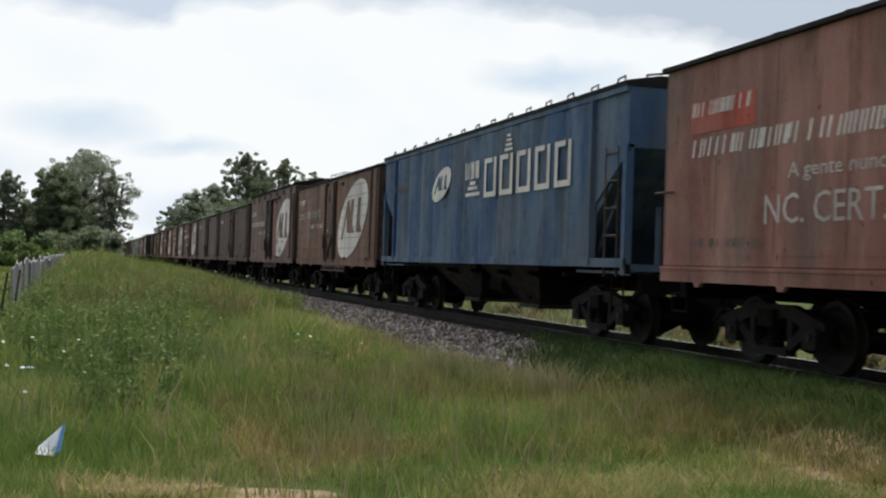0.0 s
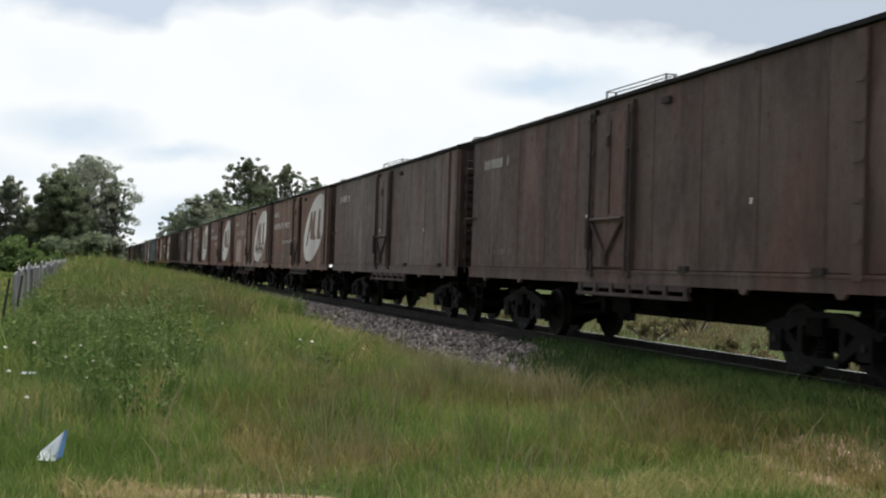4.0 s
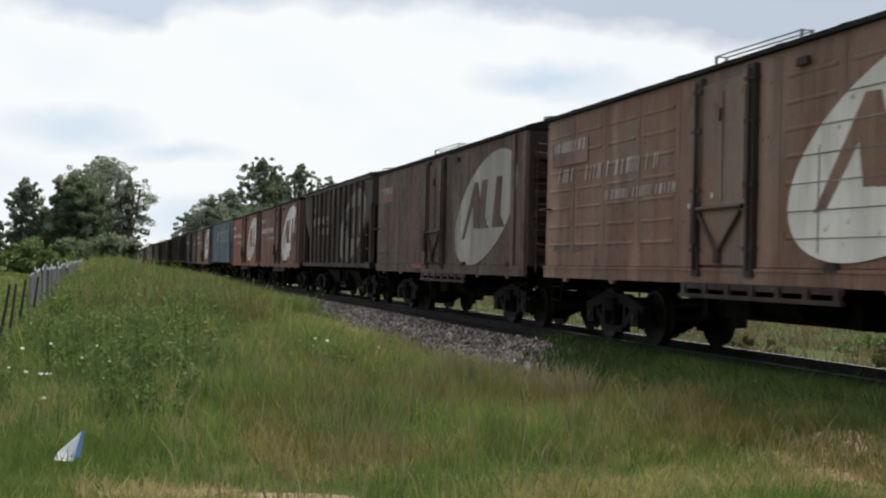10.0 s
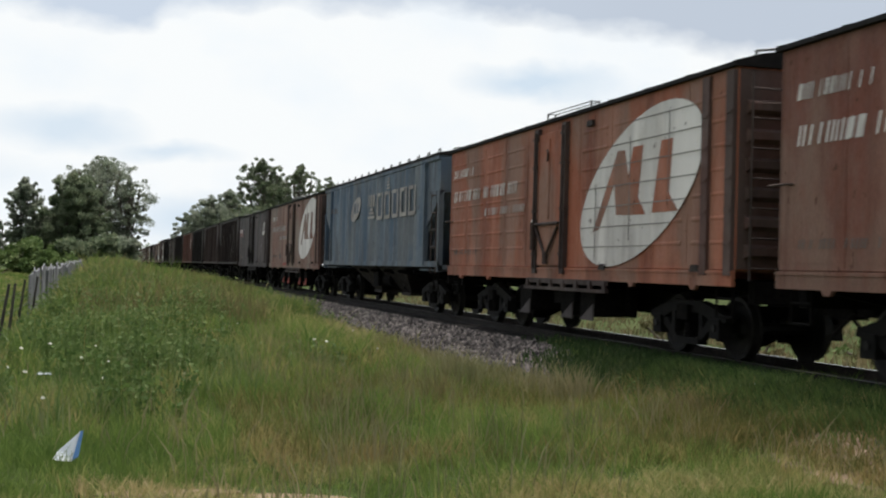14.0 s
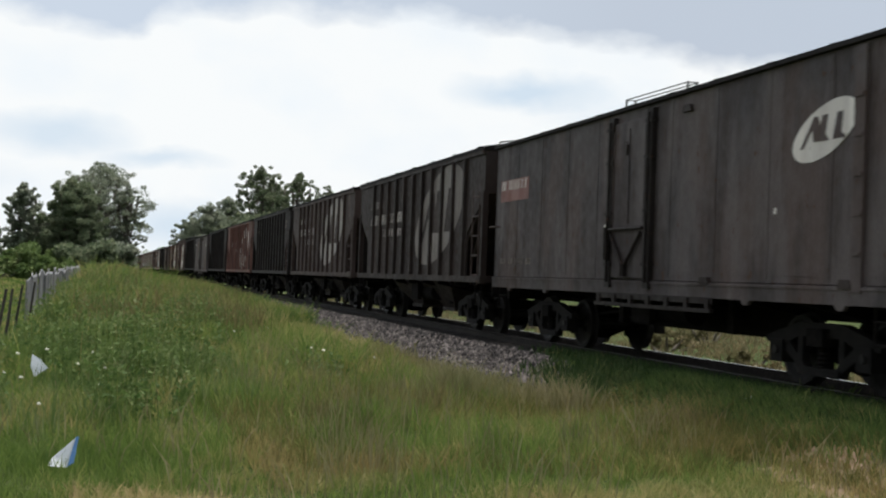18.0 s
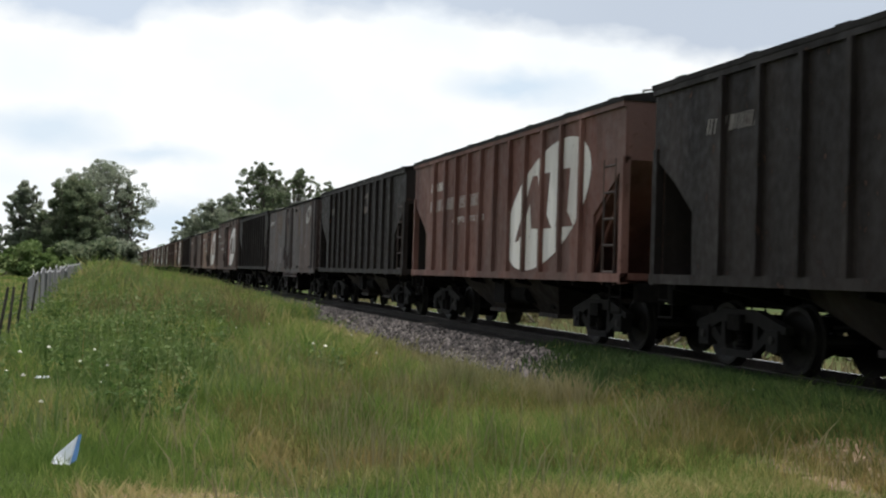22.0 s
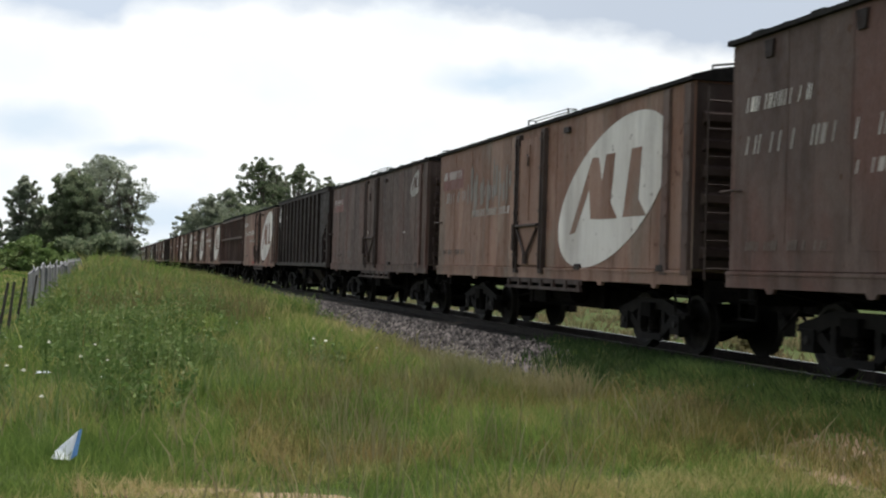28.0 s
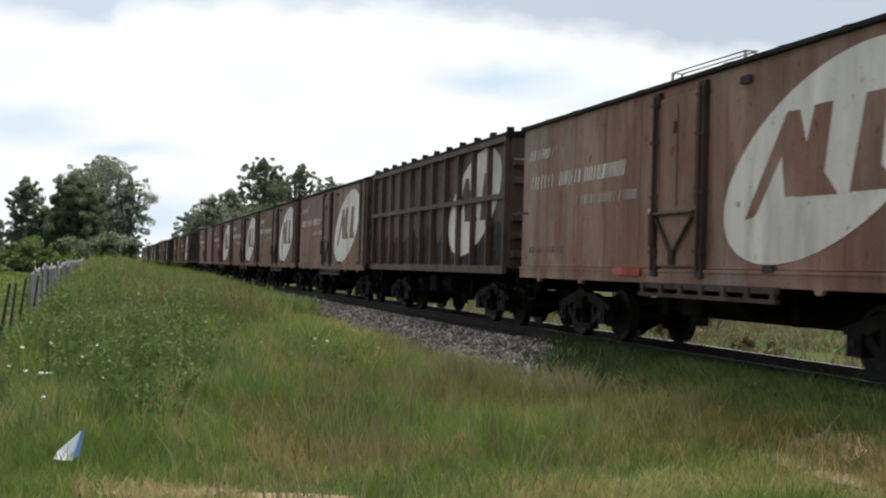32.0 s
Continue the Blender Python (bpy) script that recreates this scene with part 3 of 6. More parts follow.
def build_grass():
    rng = np.random.default_rng(5)
    xs, ys, hs, ws, las = [], [], [], [], []
    # bands away from the eye: from, to, tufts per square metre, blades in a tuft, blade width
    for y0, y1, dens, blades, width in ((6.5, 11, 80, 14, 0.0082), (11, 17, 46, 13, 0.0112), (17, 27, 20, 13, 0.019), (27, 45, 9, 12, 0.034), (45, 80, 5, 11, 0.055), (80, 175, 1.4, 10, 0.11)):
        cy = rng.uniform(y0, y1, int(dens * (y1 - y0) * (y1 * 0.91 + 1)))
        cx = rng.uniform(-0.13 * y1 - 0.6, 0.78 * y1, len(cy))
        keep = (cx > -0.13 * cy - 0.6) & (cx < np.minimum(0.78 * cy, 8.1))
        cx, cy = cx[keep], cy[keep]
        size = rng.uniform(0.55, 1.25, len(cx)) * (1 + 0.45 * (rng.random(len(cx)) < 0.06))
        spread = rng.uniform(0.04, 0.13, len(cx)) * (1 + 0.012 * cy)
        k = np.repeat(np.arange(len(cx)), blades)
        ang, rad = rng.uniform(0, 2 * np.pi, len(k)), np.abs(rng.normal(0, 1, len(k)))
        xx, yy = cx[k] + np.cos(ang) * rad * spread[k], cy[k] + np.sin(ang) * rad * spread[k]
        keep = ~on_stones(xx + rng.normal(0, 0.12, len(xx)), yy + rng.normal(0, 0.5, len(xx)))
        k, ang, xx, yy = k[keep], ang[keep], xx[keep], yy[keep]
        clump = 0.5 + 0.5 * np.sin(xx * 1.9 + 1.3 * np.sin(yy * 0.8)) * np.sin(yy * 1.4 + np.sin(xx * 1.1))
        tall = 0.15 + 0.20 * clump + 0.20 * step(13, 24, yy) + 0.30 * step(24, 50, yy) * step(-1.7, -0.6, xx) * (1 - step(2.2, 4.5, xx))
        tall = np.where(xx < -1.55, 0.16, tall) * (0.60 + 0.28 * step(8, 12, yy) + 0.12 * step(12, 18, yy))
        tall = tall + 0.14 * step(33, 48, yy) * step(1.5, 3.0, xx) * (1 - step(5.0, 5.6, xx))
        tall = tall * (1 - 0.72 * step(4.2, 5.5, xx) * step(12, 16, yy) * (1 - step(30, 40, yy)))
        tall = np.where(xx > 6.0, np.where(yy < 13, 0.20, 0.13), tall)
        # trodden bare spots near the eye
        bare = (np.hypot((xx - 0.75) / 1.0, (yy - 8.3) / 0.5) < 1) | (np.hypot((xx - 5.92) / 0.75, (yy - 8.95) / 1.15) < 1)
        sel = ~bare | (rng.random(len(xx)) < 0.26)
        k, ang, xx, yy, tall = k[sel], ang[sel], xx[sel], yy[sel], tall[sel]
        xs.append(xx), ys.append(yy), hs.append(tall * size[k] * rng.uniform(0.6, 1.15, len(xx))), ws.append(width * rng.uniform(0.6, 1.4, len(xx))), las.append(ang)
    x, y, h, w, la = map(np.concatenate, (xs, ys, hs, ws, las))
    scatter_blades("grass", x, y, h, w, rng.uniform(0.15, 0.9, len(x)), GRASS, "uncut green meadow grass beside the railway", "grass", rng, way=la)

    # dry seed stalks standing above the grass
    k = 3000
    y = 7.5 + 52 * rng.random(k) ** 1.6
    x = rng.uniform(-0.1, 0.72, k) * y
    keep = (x < 7.6) & ~on_stones(x, y) & (x > -1.3) & (np.sin(x * 1.3 + 2) * np.sin(y * 0.5 + 1) > -0.35)
    x, y = x[keep], y[keep]
    h = rng.uniform(0.22, 0.5, len(x)) + 0.25 * step(20, 40, y)
    h = np.where(x > 6.2, h * 0.5, h)
    scatter_blades("dry_grass_stalk", x, y, h, 0.008 + 0.0007 * y, rng.uniform(0.1, 0.7, len(x)), STRAW, "thin straw-coloured seed stalks in the grass", "grass", rng)

    # short dry turf round the eye's feet
    k = 42000
    y = 6.2 + 3.0 * rng.random(k) ** 1.4
    x = rng.uniform(-0.15, 0.80, k) * y
    keep = (np.sin(x * 2.3 + 0.7) * np.sin(y * 3.1 + x) > -0.75 + 0.45 * (y - 6.2)) & ((np.hypot((x - 5.75) / 0.8, (y - 8.45) / 0.9) > 1) | (rng.random(k) < 0.3))
    x, y = x[keep], y[keep]
    scatter_blades("dry_turf", x, y, rng.uniform(0.06, 0.17, len(x)), 0.010, rng.uniform(0.3, 1.1, len(x)), DRY_TURF, "short yellowish dry turf by the path", "grass", rng)

    # tall dry grass on the ridge of the verge
    k = 9000
    y = rng.uniform(28, 80, k)
    x = rng.uniform(1.4, 5.3, k) + 0.3 * np.sin(y * 0.9)
    keep = (np.sin(x * 2.1 + 0.4 * y) + np.sin(y * 0.33 + 1) > -0.3) & (x < 4.4 + step(28, 40, y))
    x, y = x[keep], y[keep]
    scatter_blades("tall_dry_grass", x, y, rng.uniform(0.40, 0.85, len(x)), 0.012 + 0.0006 * y, rng.uniform(0.1, 0.5, len(x)), DRY_TURF, "tall yellowish dry grass along the verge", "grass", rng)

    # brownish seed heads along the crest of the verge
    k = 16000
    y = rng.uniform(26, 95, k)
    x = rng.uniform(-0.6, 5.4, k) + 0.3 * np.sin(y * 0.7)
    keep = (np.sin(x * 1.7 + 0.3 * y) + np.sin(y * 0.41 + 2) + rng.normal(0, 0.5, k) > -0.2) & (x < 3.6 + 1.6 * step(28, 45, y))
    x, y = x[keep], y[keep]
    scatter_blades("seeding_grass", x, y, rng.uniform(0.45, 1.0, len(x)), 0.010 + 0.0007 * y, rng.uniform(0.05, 0.4, len(x)), SEED_HEADS, "brownish seeding grass on the crest of the verge", "grass", rng)

    # rusty tufts that stand out of the meadow
    for name_, cx, cy, k, tall in (("rusty_tuft", 4.40, 15.2, 260, 0.62), ("rusty_tuft", 5.35, 13.6, 220, 0.50), ("rusty_tuft", 3.6, 13.4, 150, 0.46), ("rusty_tuft", 2.2, 12.0, 130, 0.42), ("rusty_tuft", 5.9, 11.6, 150, 0.40)):
        x, y = cx + rng.normal(0, 0.17, k), cy + rng.normal(0, 0.22, k)
        scatter_blades(name_, x, y, tall * rng.uniform(0.6, 1.1, k), 0.015, rng.uniform(0.1, 0.7, k), SEED_HEADS if k % 4 else STRAW, "rusty yellow tuft of taller grass", "grass", rng)

    # darker rank grass where the verge is damp
    k = 15000
    cx, cy = rng.uniform(-1.6, 2.0, 420), 11.5 + 17 * rng.random(420) ** 0.8
    keep = np.sin(cx * 2.0 + 1) + np.sin(cy * 0.7 + cx) + rng.normal(0, 0.7, 420) > 0.1
    cx, cy = cx[keep], cy[keep]
    own = rng.integers(0, len(cx), k)
    x, y = cx[own] + rng.normal(0, 0.22, k), cy[own] + rng.normal(0, 0.30, k)
    scatter_blades("rank_grass", x, y, rng.uniform(0.18, 0.55, k), 0.010 + 0.0005 * y, rng.uniform(0.1, 0.6, k), WEED_LEAF, "dark green rank grass in the verge", "grass", rng)

    # olive and straw-coloured grass in the middle of the verge
    k = 42000
    x, y = rng.uniform(1.2, 6.2, k), 9 + 17 * rng.random(k) ** 1.2
    keep = (np.sin(x * 1.3 + 0.6 * y) + np.sin(y * 1.1 - x * 0.9 + 2) + rng.normal(0, 0.7, k) > -0.1) & ~on_stones(x, y) & (np.hypot((x - 5.92) / 0.75, (y - 8.95) / 1.15) > 1)
    x, y = x[keep], y[keep]
    scatter_blades("olive_grass", x, y, rng.uniform(0.10, 0.30, len(x)), 0.006 + 0.0004 * y, rng.uniform(0.2, 0.8, len(x)), SHOULDER, "olive grass mixed with straw in the verge", "grass", rng)

    # tall green grass leaning over the foot of the stones
    k = 15000
    y = rng.uniform(33, 70, k)
    x = 4.85 + rng.normal(0, 0.42, k) + 0.25 * np.sin(y * 0.45)
    keep = x < 5.65
    x, y = x[keep], y[keep]
    scatter_blades("ridge_grass", x, y, rng.uniform(0.35, 0.80, len(x)), 0.010 + 0.0006 * y, rng.uniform(0.1, 0.6, len(x)), GRASS, "tall grass leaning over the foot of the stones", "grass", rng)

    # the meadow goes on round and behind the eye
    k = 45000
    x, y = rng.uniform(-14, 6.4, k), rng.uniform(-14, 48, k)
    keep = (y < 6.4) | (x < -0.14 * y - 0.7) | (x > 0.82 * y)
    keep &= ~((np.abs(x + 1.74) < 0.22) & (y > 19)) & (np.hypot(x, y) > 0.5)
    x, y = x[keep], y[keep]
    scatter_blades("meadow_grass", x, y, rng.uniform(0.08, 0.26, len(x)), 0.03, rng.uniform(0.2, 0.9, len(x)), GRASS, "short green grass of the meadow", "grass", rng)

    # bunches of tall pale stalks
    bx, by = rng.uniform(1.2, 5.6, 70), rng.uniform(9.0, 26, 70)
    own = np.repeat(np.arange(70), 22)
    x, y = bx[own] + rng.normal(0, 0.14, len(own)), by[own] + rng.normal(0, 0.14, len(own))
    scatter_blades("stalk_bunch", x, y, rng.uniform(0.25, 0.62, len(x)), 0.006 + 0.0005 * y, rng.uniform(0.05, 0.45, len(x)), STRAW, "bunches of tall pale grass stalks", "grass", rng)

    # straw along the foot of the stones
    k = 5200
    y = 14.5 + 33 * rng.random(k) ** 1.4
    x = 5.25 + 0.2 * np.sin(y * 0.8) + rng.normal(0, 0.30, k)
    scatter_blades("straw_fringe", x, y, rng.uniform(0.08, 0.28, k), 0.010 + 0.0008 * y, rng.uniform(0.2, 0.9, k), STRAW, "dry straw along the foot of the stones", "grass", rng)

    # pale dry straw and sand where the verge meets the stones
    k = 5200
    y = rng.uniform(23, 38, k)
    x = 5.05 + 0.15 * np.sin(y * 0.9) + rng.normal(0, 0.22, k)
    scatter_blades("pale_straw", x, y, rng.uniform(0.10, 0.34, k), 0.012 + 0.0009 * y, rng.uniform(0.3, 1.0, k), DRY_TURF, "pale flattened straw beside the stones", "grass", rng)

    # low dark weeds between the stones' end and the rails
    k = 30000
    y, x = rng.uniform(5.5, 24, k), rng.uniform(5.7, 7.95, k)
    keep = ~on_stones(x + rng.normal(0, 0.15, k), y + rng.normal(0, 0.7, k))
    x, y = x[keep], y[keep]
    keep = x > 5.7 + 1.2 * (1 - step(9, 14, y))
    x, y = x[keep], y[keep]
    bed = np.where(x > TRACK_X - 2.75, -0.54 + 0.39 * np.clip((x - TRACK_X + 2.75) / 1.25, 0, 1), -0.55)
    scatter_blades("trackside_weed", x, y, rng.uniform(0.05, 0.20, len(x)), 0.024, rng.uniform(0.2, 0.8, len(x)), WEEDS, "low dark green weeds along the rail", "weeds", rng, bed)

    # short grass on the shoulder of the bed
    k = 34000
    y, x = rng.uniform(6.2, 14.5, k), rng.uniform(5.55, 7.35, k)
    keep = (x < 0.80 * y) & ((np.hypot((x - 5.92) / 0.75, (y - 8.95) / 1.15) > 1) | (rng.random(k) < 0.25))
    x, y = x[keep], y[keep]
    green = x + rng.normal(0, 0.25, len(x)) > 6.45
    for name_, sel, turf, label in (("shoulder_grass", ~green, SHOULDER, "short mixed grass on the shoulder of the track bed"), ("rail_grass", green, WEED_BUSH, "dark green grass close to the rail")):
        k = int(sel.sum())
        scatter_blades(name_, x[sel], y[sel], rng.uniform(0.08, 0.26, k), 0.013, rng.uniform(0.2, 0.9, k), turf, label, "grass", rng)

    # dry grass on the far side, seen under the wagons
    k = 30000
    tx, ty, ts = rng.uniform(11.6, 30, 2600), rng.uniform(4, 75, 2600), rng.uniform(0.4, 1.6, 2600)
    own = rng.integers(0, 2600, k)
    x, y = tx[own] + rng.normal(0, 0.16, k), ty[own] + rng.normal(0, 0.16, k)
    scatter_blades("far_side_grass", x, y, rng.uniform(0.10, 0.28, k) * ts[own], 0.035, rng.uniform(0.3, 0.9, k), DRY_MEADOW, "yellowish grass on the far side of the track", "grass", rng)


build_grass()


def build_stones():
    rng = np.random.default_rng(9)
    k = 15000
    y = 14.8 + 50 * rng.random(k) ** 1.5
    u = rng.random(k)
    x = TRACK_X - 3.05 + 1.78 * u
    z = -0.56 + 0.39 * np.clip((x - TRACK_X + 2.75) / 1.25, 0, 1)
    keep = on_stones(x + 0.15, y + 0.4)
    x, y, z = x[keep], y[keep], z[keep]
    k = len(x)
    octa = np.array([(1, 0, 0), (-1, 0, 0), (0, 1, 0), (0, -1, 0), (0, 0, 1), (0, 0, -1)], float)
    r = rng.uniform(0.025, 0.055, k) * (1 + 0.008 * y)
    v = octa[None] * r[:, None, None] * rng.uniform(0.6, 1.3, (k, 6, 1)) + rng.normal(0, 0.25, (k, 6, 3)) * r[:, None, None]
    v += np.stack([x, y, z + 0.012], -1)[:, None, :]
    tri = np.array([0, 2, 4, 2, 1, 4, 1, 3, 4, 3, 0, 4, 2, 0, 5, 1, 2, 5, 3, 1, 5, 0, 3, 5])
    f = (np.arange(k)[:, None] * 6 + tri[None]).ravel()
    ob = part("ballast_stone", mesh_from("ballast_stone", v.reshape(-1, 3), f, [3] * (8 * k)), STONE)
    tagged(ob, "loose grey crushed stones on the track shoulder", "ballast", kind="stuff")


build_stones()


def leaf_cloud(centres, radii, per, size, rng, flat=0.75):
    """Small leaf quads scattered round the clumps' centres."""
    c = np.repeat(centres, per, 0)
    rr = np.repeat(radii, per)
    k = len(c)
    d = rng.normal(0, 1, (k, 3))
    d /= np.linalg.norm(d, axis=1, keepdims=True)
    p = c + d * (rr * rng.uniform(0.25, 1, k) ** 0.6)[:, None] * np.array([1, 1, flat])
    a = rng.normal(0, 1, (k, 3))
    a /= np.linalg.norm(a, axis=1, keepdims=True)
    b = np.cross(a, rng.normal(0, 1, (k, 3)))
    b /= np.linalg.norm(b, axis=1, keepdims=True)
    s = (size * rng.uniform(0.6, 1.4, k))[:, None]
    v = np.stack([p - a * s, p + b * s * 0.5, p + a * s, p - b * s * 0.5], 1)
    return v.reshape(-1, 3), np.arange(4 * k), [4] * k


def tree(name, label, x, y, height, width, material, seed, bare=0.3, clumps=34, per=130, leaf=0.30, lean=0.0, trunk_r=0.22, airy=False):
    """A trunk with limbs and an uneven crown of leaf clumps."""
    rng = np.random.default_rng(seed)
    base = float(ground_z(x, y)) - 0.1
    top = new(name)
    top.matrix_basis = pose(x, y, base)
    centres, radii = [], []
    bm = bmesh.new()
    spine = [Vector((lean * height * t + 0.25 * math.sin(seed + 5 * t), 0.25 * math.cos(seed * 2 + 4 * t), height * t)) for t in (0, 0.25, 0.5, 0.72, 0.9)]
    for i, (a, b) in enumerate(zip(spine, spine[1:])):
        tube(bm, a, b, trunk_r * (1 - 0.22 * i), 7, trunk_r * (1 - 0.22 * (i + 1)))
    part("trunk", shape((name, "trunk", seed), lambda q: q.from_mesh(_keep(bm))), BARK, top)
    limbs = bmesh.new()
    clumps, per, leaf = int(clumps * (8.0 if airy else 6.5)), int(per * (0.55 if airy else 0.75)), leaf * 0.46
    for i in range(clumps):
        t = bare + (1 - bare) * ((i + rng.random()) / clumps)
        u = (t - bare) / (1 - bare)
        out = width / 2 * (1 - u ** 5) ** 0.5 * (0.45 + 0.55 * min(1, u * 2.2)) * rng.uniform(0.1, 1.0) ** 0.8 * (1.0 + 0.22 * math.sin(3.1 * u * 3 + seed + 2 * math.sin(i * 0.7)))
        ang = rng.uniform(0, 2 * math.pi)
        root = Vector((lean * height * t, 0, height * t * 0.86))
        tip = Vector((lean * height * t + out * math.cos(ang), out * math.sin(ang), height * t * rng.uniform(0.9, 1.05)))
        if i % 5 == 0:
            tube(limbs, root - Vector((0, 0, height * 0.08)), tip, trunk_r * 0.32, 5, 0.03)
        centres.append(tip)
        radii.append(width * rng.uniform(0.02, 0.065) if airy else width * rng.uniform(0.035, 0.10))
    for k in range(5 if airy else 2):
        a = k * 2.4 + seed
        path_tube(limbs, [(0, 0, height * 0.12), (0.10 * width * math.cos(a), 0.10 * width * math.sin(a), height * 0.42), (0.22 * width * math.cos(a), 0.22 * width * math.sin(a), height * 0.70), (0.27 * width * math.cos(a), 0.27 * width * math.sin(a), height * 0.88)], trunk_r * 0.5, 5)
    part("branchwork", shape((name, "limbs", seed), lambda q: q.from_mesh(_keep(limbs))), BARK, top)
    v, f, s = leaf_cloud(np.array([tuple(c) for c in centres]), np.array(radii), per, leaf, rng)
    part("crown", mesh_from("crown", v, f, s), material, top)
    return tagged(top, label, "tree")


def _keep(bm):
    me = bpy.data.meshes.new("wood")
    bm.to_mesh(me)
    bm.free()
    return me


def bush(label, x, y, height, width, material, seed, clumps=14, per=120, leaf=0.25):
    rng = np.random.default_rng(seed)
    top = new("bush")
    top.matrix_basis = pose(x, y, float(ground_z(x, y)) - 0.1)
    stems = bmesh.new()
    centres, radii = [], []
    for i in range(clumps):
        p = Vector((width / 2 * rng.uniform(-1, 1), width / 2 * rng.uniform(-0.6, 0.6), height * rng.uniform(0.18, 0.86)))
        if i % 2 == 0:
            tube(stems, (p.x * 0.2, p.y * 0.2, 0), p, 0.05, 5, 0.02)
        centres.append(tuple(p))
        radii.append(min(width, height) * rng.uniform(0.16, 0.3))
    part("branchwork", shape(("stems", seed), lambda q: q.from_mesh(_keep(stems))), BARK, top)
    v, f, s = leaf_cloud(np.array(centres), np.array(radii), per, leaf, rng, 0.8)
    part("foliage", mesh_from("leaves", v, f, s), material, top)
    return tagged(top, label, "bush")


tree("eucalyptus_tree", "tall eucalyptus with an open grey-green crown", -1.0, 160, 13.6, 13.2, EUCALYPT, 3, 0.10, 92, 145, 0.25, airy=True)
tree("eucalyptus_tree", "slender eucalyptus with foliage down to the ground", 2.5, 158, 11.2, 4.8, EUCALYPT, 5, 0.04, 34, 130, 0.24, airy=True)
tree("eucalyptus_tree", "dense dark eucalyptus in front of a taller one", -3.9, 152, 11.4, 7.6, PINE, 4, 0.03, 90, 210, 0.28)
tree("eucalyptus_tree", "slim dark green tree at the field's edge", -9.6, 155, 11.0, 5.2, EUCALYPT, 6, 0.10, 44, 170, 0.26)
tree("eucalyptus_tree", "low grey-green tree at the field's edge", -13.6, 160, 6.2, 5.0, EUCALYPT, 7, 0.12, 28, 150, 0.28)
tree("eucalyptus_tree", "grey-green tree between the trees at the field's edge", -7.2, 158, 7.2, 6.0, EUCALYPT, 8, 0.05, 50, 190, 0.28)
tree("pine_tree", "tall dark tree with a layered crown behind the track", 25.6, 210, 19.5, 10.5, PINE, 11, 0.18, 64, 160, 0.32, airy=True)
tree("pine_tree", "tall dark tree with a ragged crown behind the track", 32.4, 214, 19.0, 9.0, PINE, 12, 0.22, 54, 150, 0.32, airy=True)
tree("pine_tree", "dark tree just showing above the wagons", 38.4, 216, 17.0, 6.0, PINE, 13, 0.35, 30, 140, 0.34)
tree("pine_tree", "dark tree between two taller ones", 29.2, 222, 17.2, 9.5, EUCALYPT, 17, 0.16, 54, 160, 0.32)
tree("eucalyptus_tree", "grey-green rounded tree behind the track", 17.2, 215, 12.4, 9.0, EUCALYPT, 14, 0.12, 46, 150, 0.32)
tree("eucalyptus_tree", "grey-green tree with a broken outline behind the track", 21.4, 225, 14.6, 8.5, EUCALYPT, 15, 0.1, 50, 160, 0.32)
tree("eucalyptus_tree", "low grey-green tree beyond the far wagons", 14.4, 220, 10.6, 7.0, EUCALYPT, 19, 0.1, 36, 150, 0.32)
for k, (bx, by, bh, bw, bm_, lab) in enumerate((
        (-6.6, 140, 4.0, 7.0, BUSH, "green undergrowth below the trees"), (-11.5, 138, 4.0, 8.0, BUSH, "green undergrowth below the trees"),
        (-1.5, 142, 4.4, 6.5, PINE, "dark undergrowth below the trees"), (-5.2, 118, 2.5, 4.6, BUSH, "bright green bush at the field's edge"),
        (0.8, 146, 3.8, 4.4, EUCALYPT, "grey-green undergrowth beside the track"), (-16.5, 150, 5.0, 8.0, PINE, "dark undergrowth below the trees"),
        (14.2, 330, 8.0, 7.0, BUSH, "green bush beyond the end of the train"), (17.5, 205, 5.0, 7.0, PINE, "dark bush behind the track"),
        (25.0, 202, 12.0, 13.0, PINE, "dark thicket behind the track"), (33.0, 206, 13.0, 11.0, PINE, "dark thicket behind the track"))):
    bush(lab, bx, by, bh, bw, bm_, 40 + k, 22, 170, 0.26)


for k, (bx, by, bh, bw) in enumerate(((12.6, 12.5, 0.55, 1.1), (14.2, 14.6, 0.7, 1.3), (13.4, 18.0, 0.6, 1.4), (12.4, 21.5, 0.5, 1.0), (15.6, 22.0, 0.9, 1.8), (13.2, 27.0, 0.6, 1.5), (16.5, 31.0, 1.0, 2.0), (14.0, 38.0, 0.8, 1.8))):
    bush("low pale green weed bush on the far side of the track", bx, by, bh, bw, DRY_MEADOW if k % 4 else BUSH, 70 + k, 14, 60, 0.05)


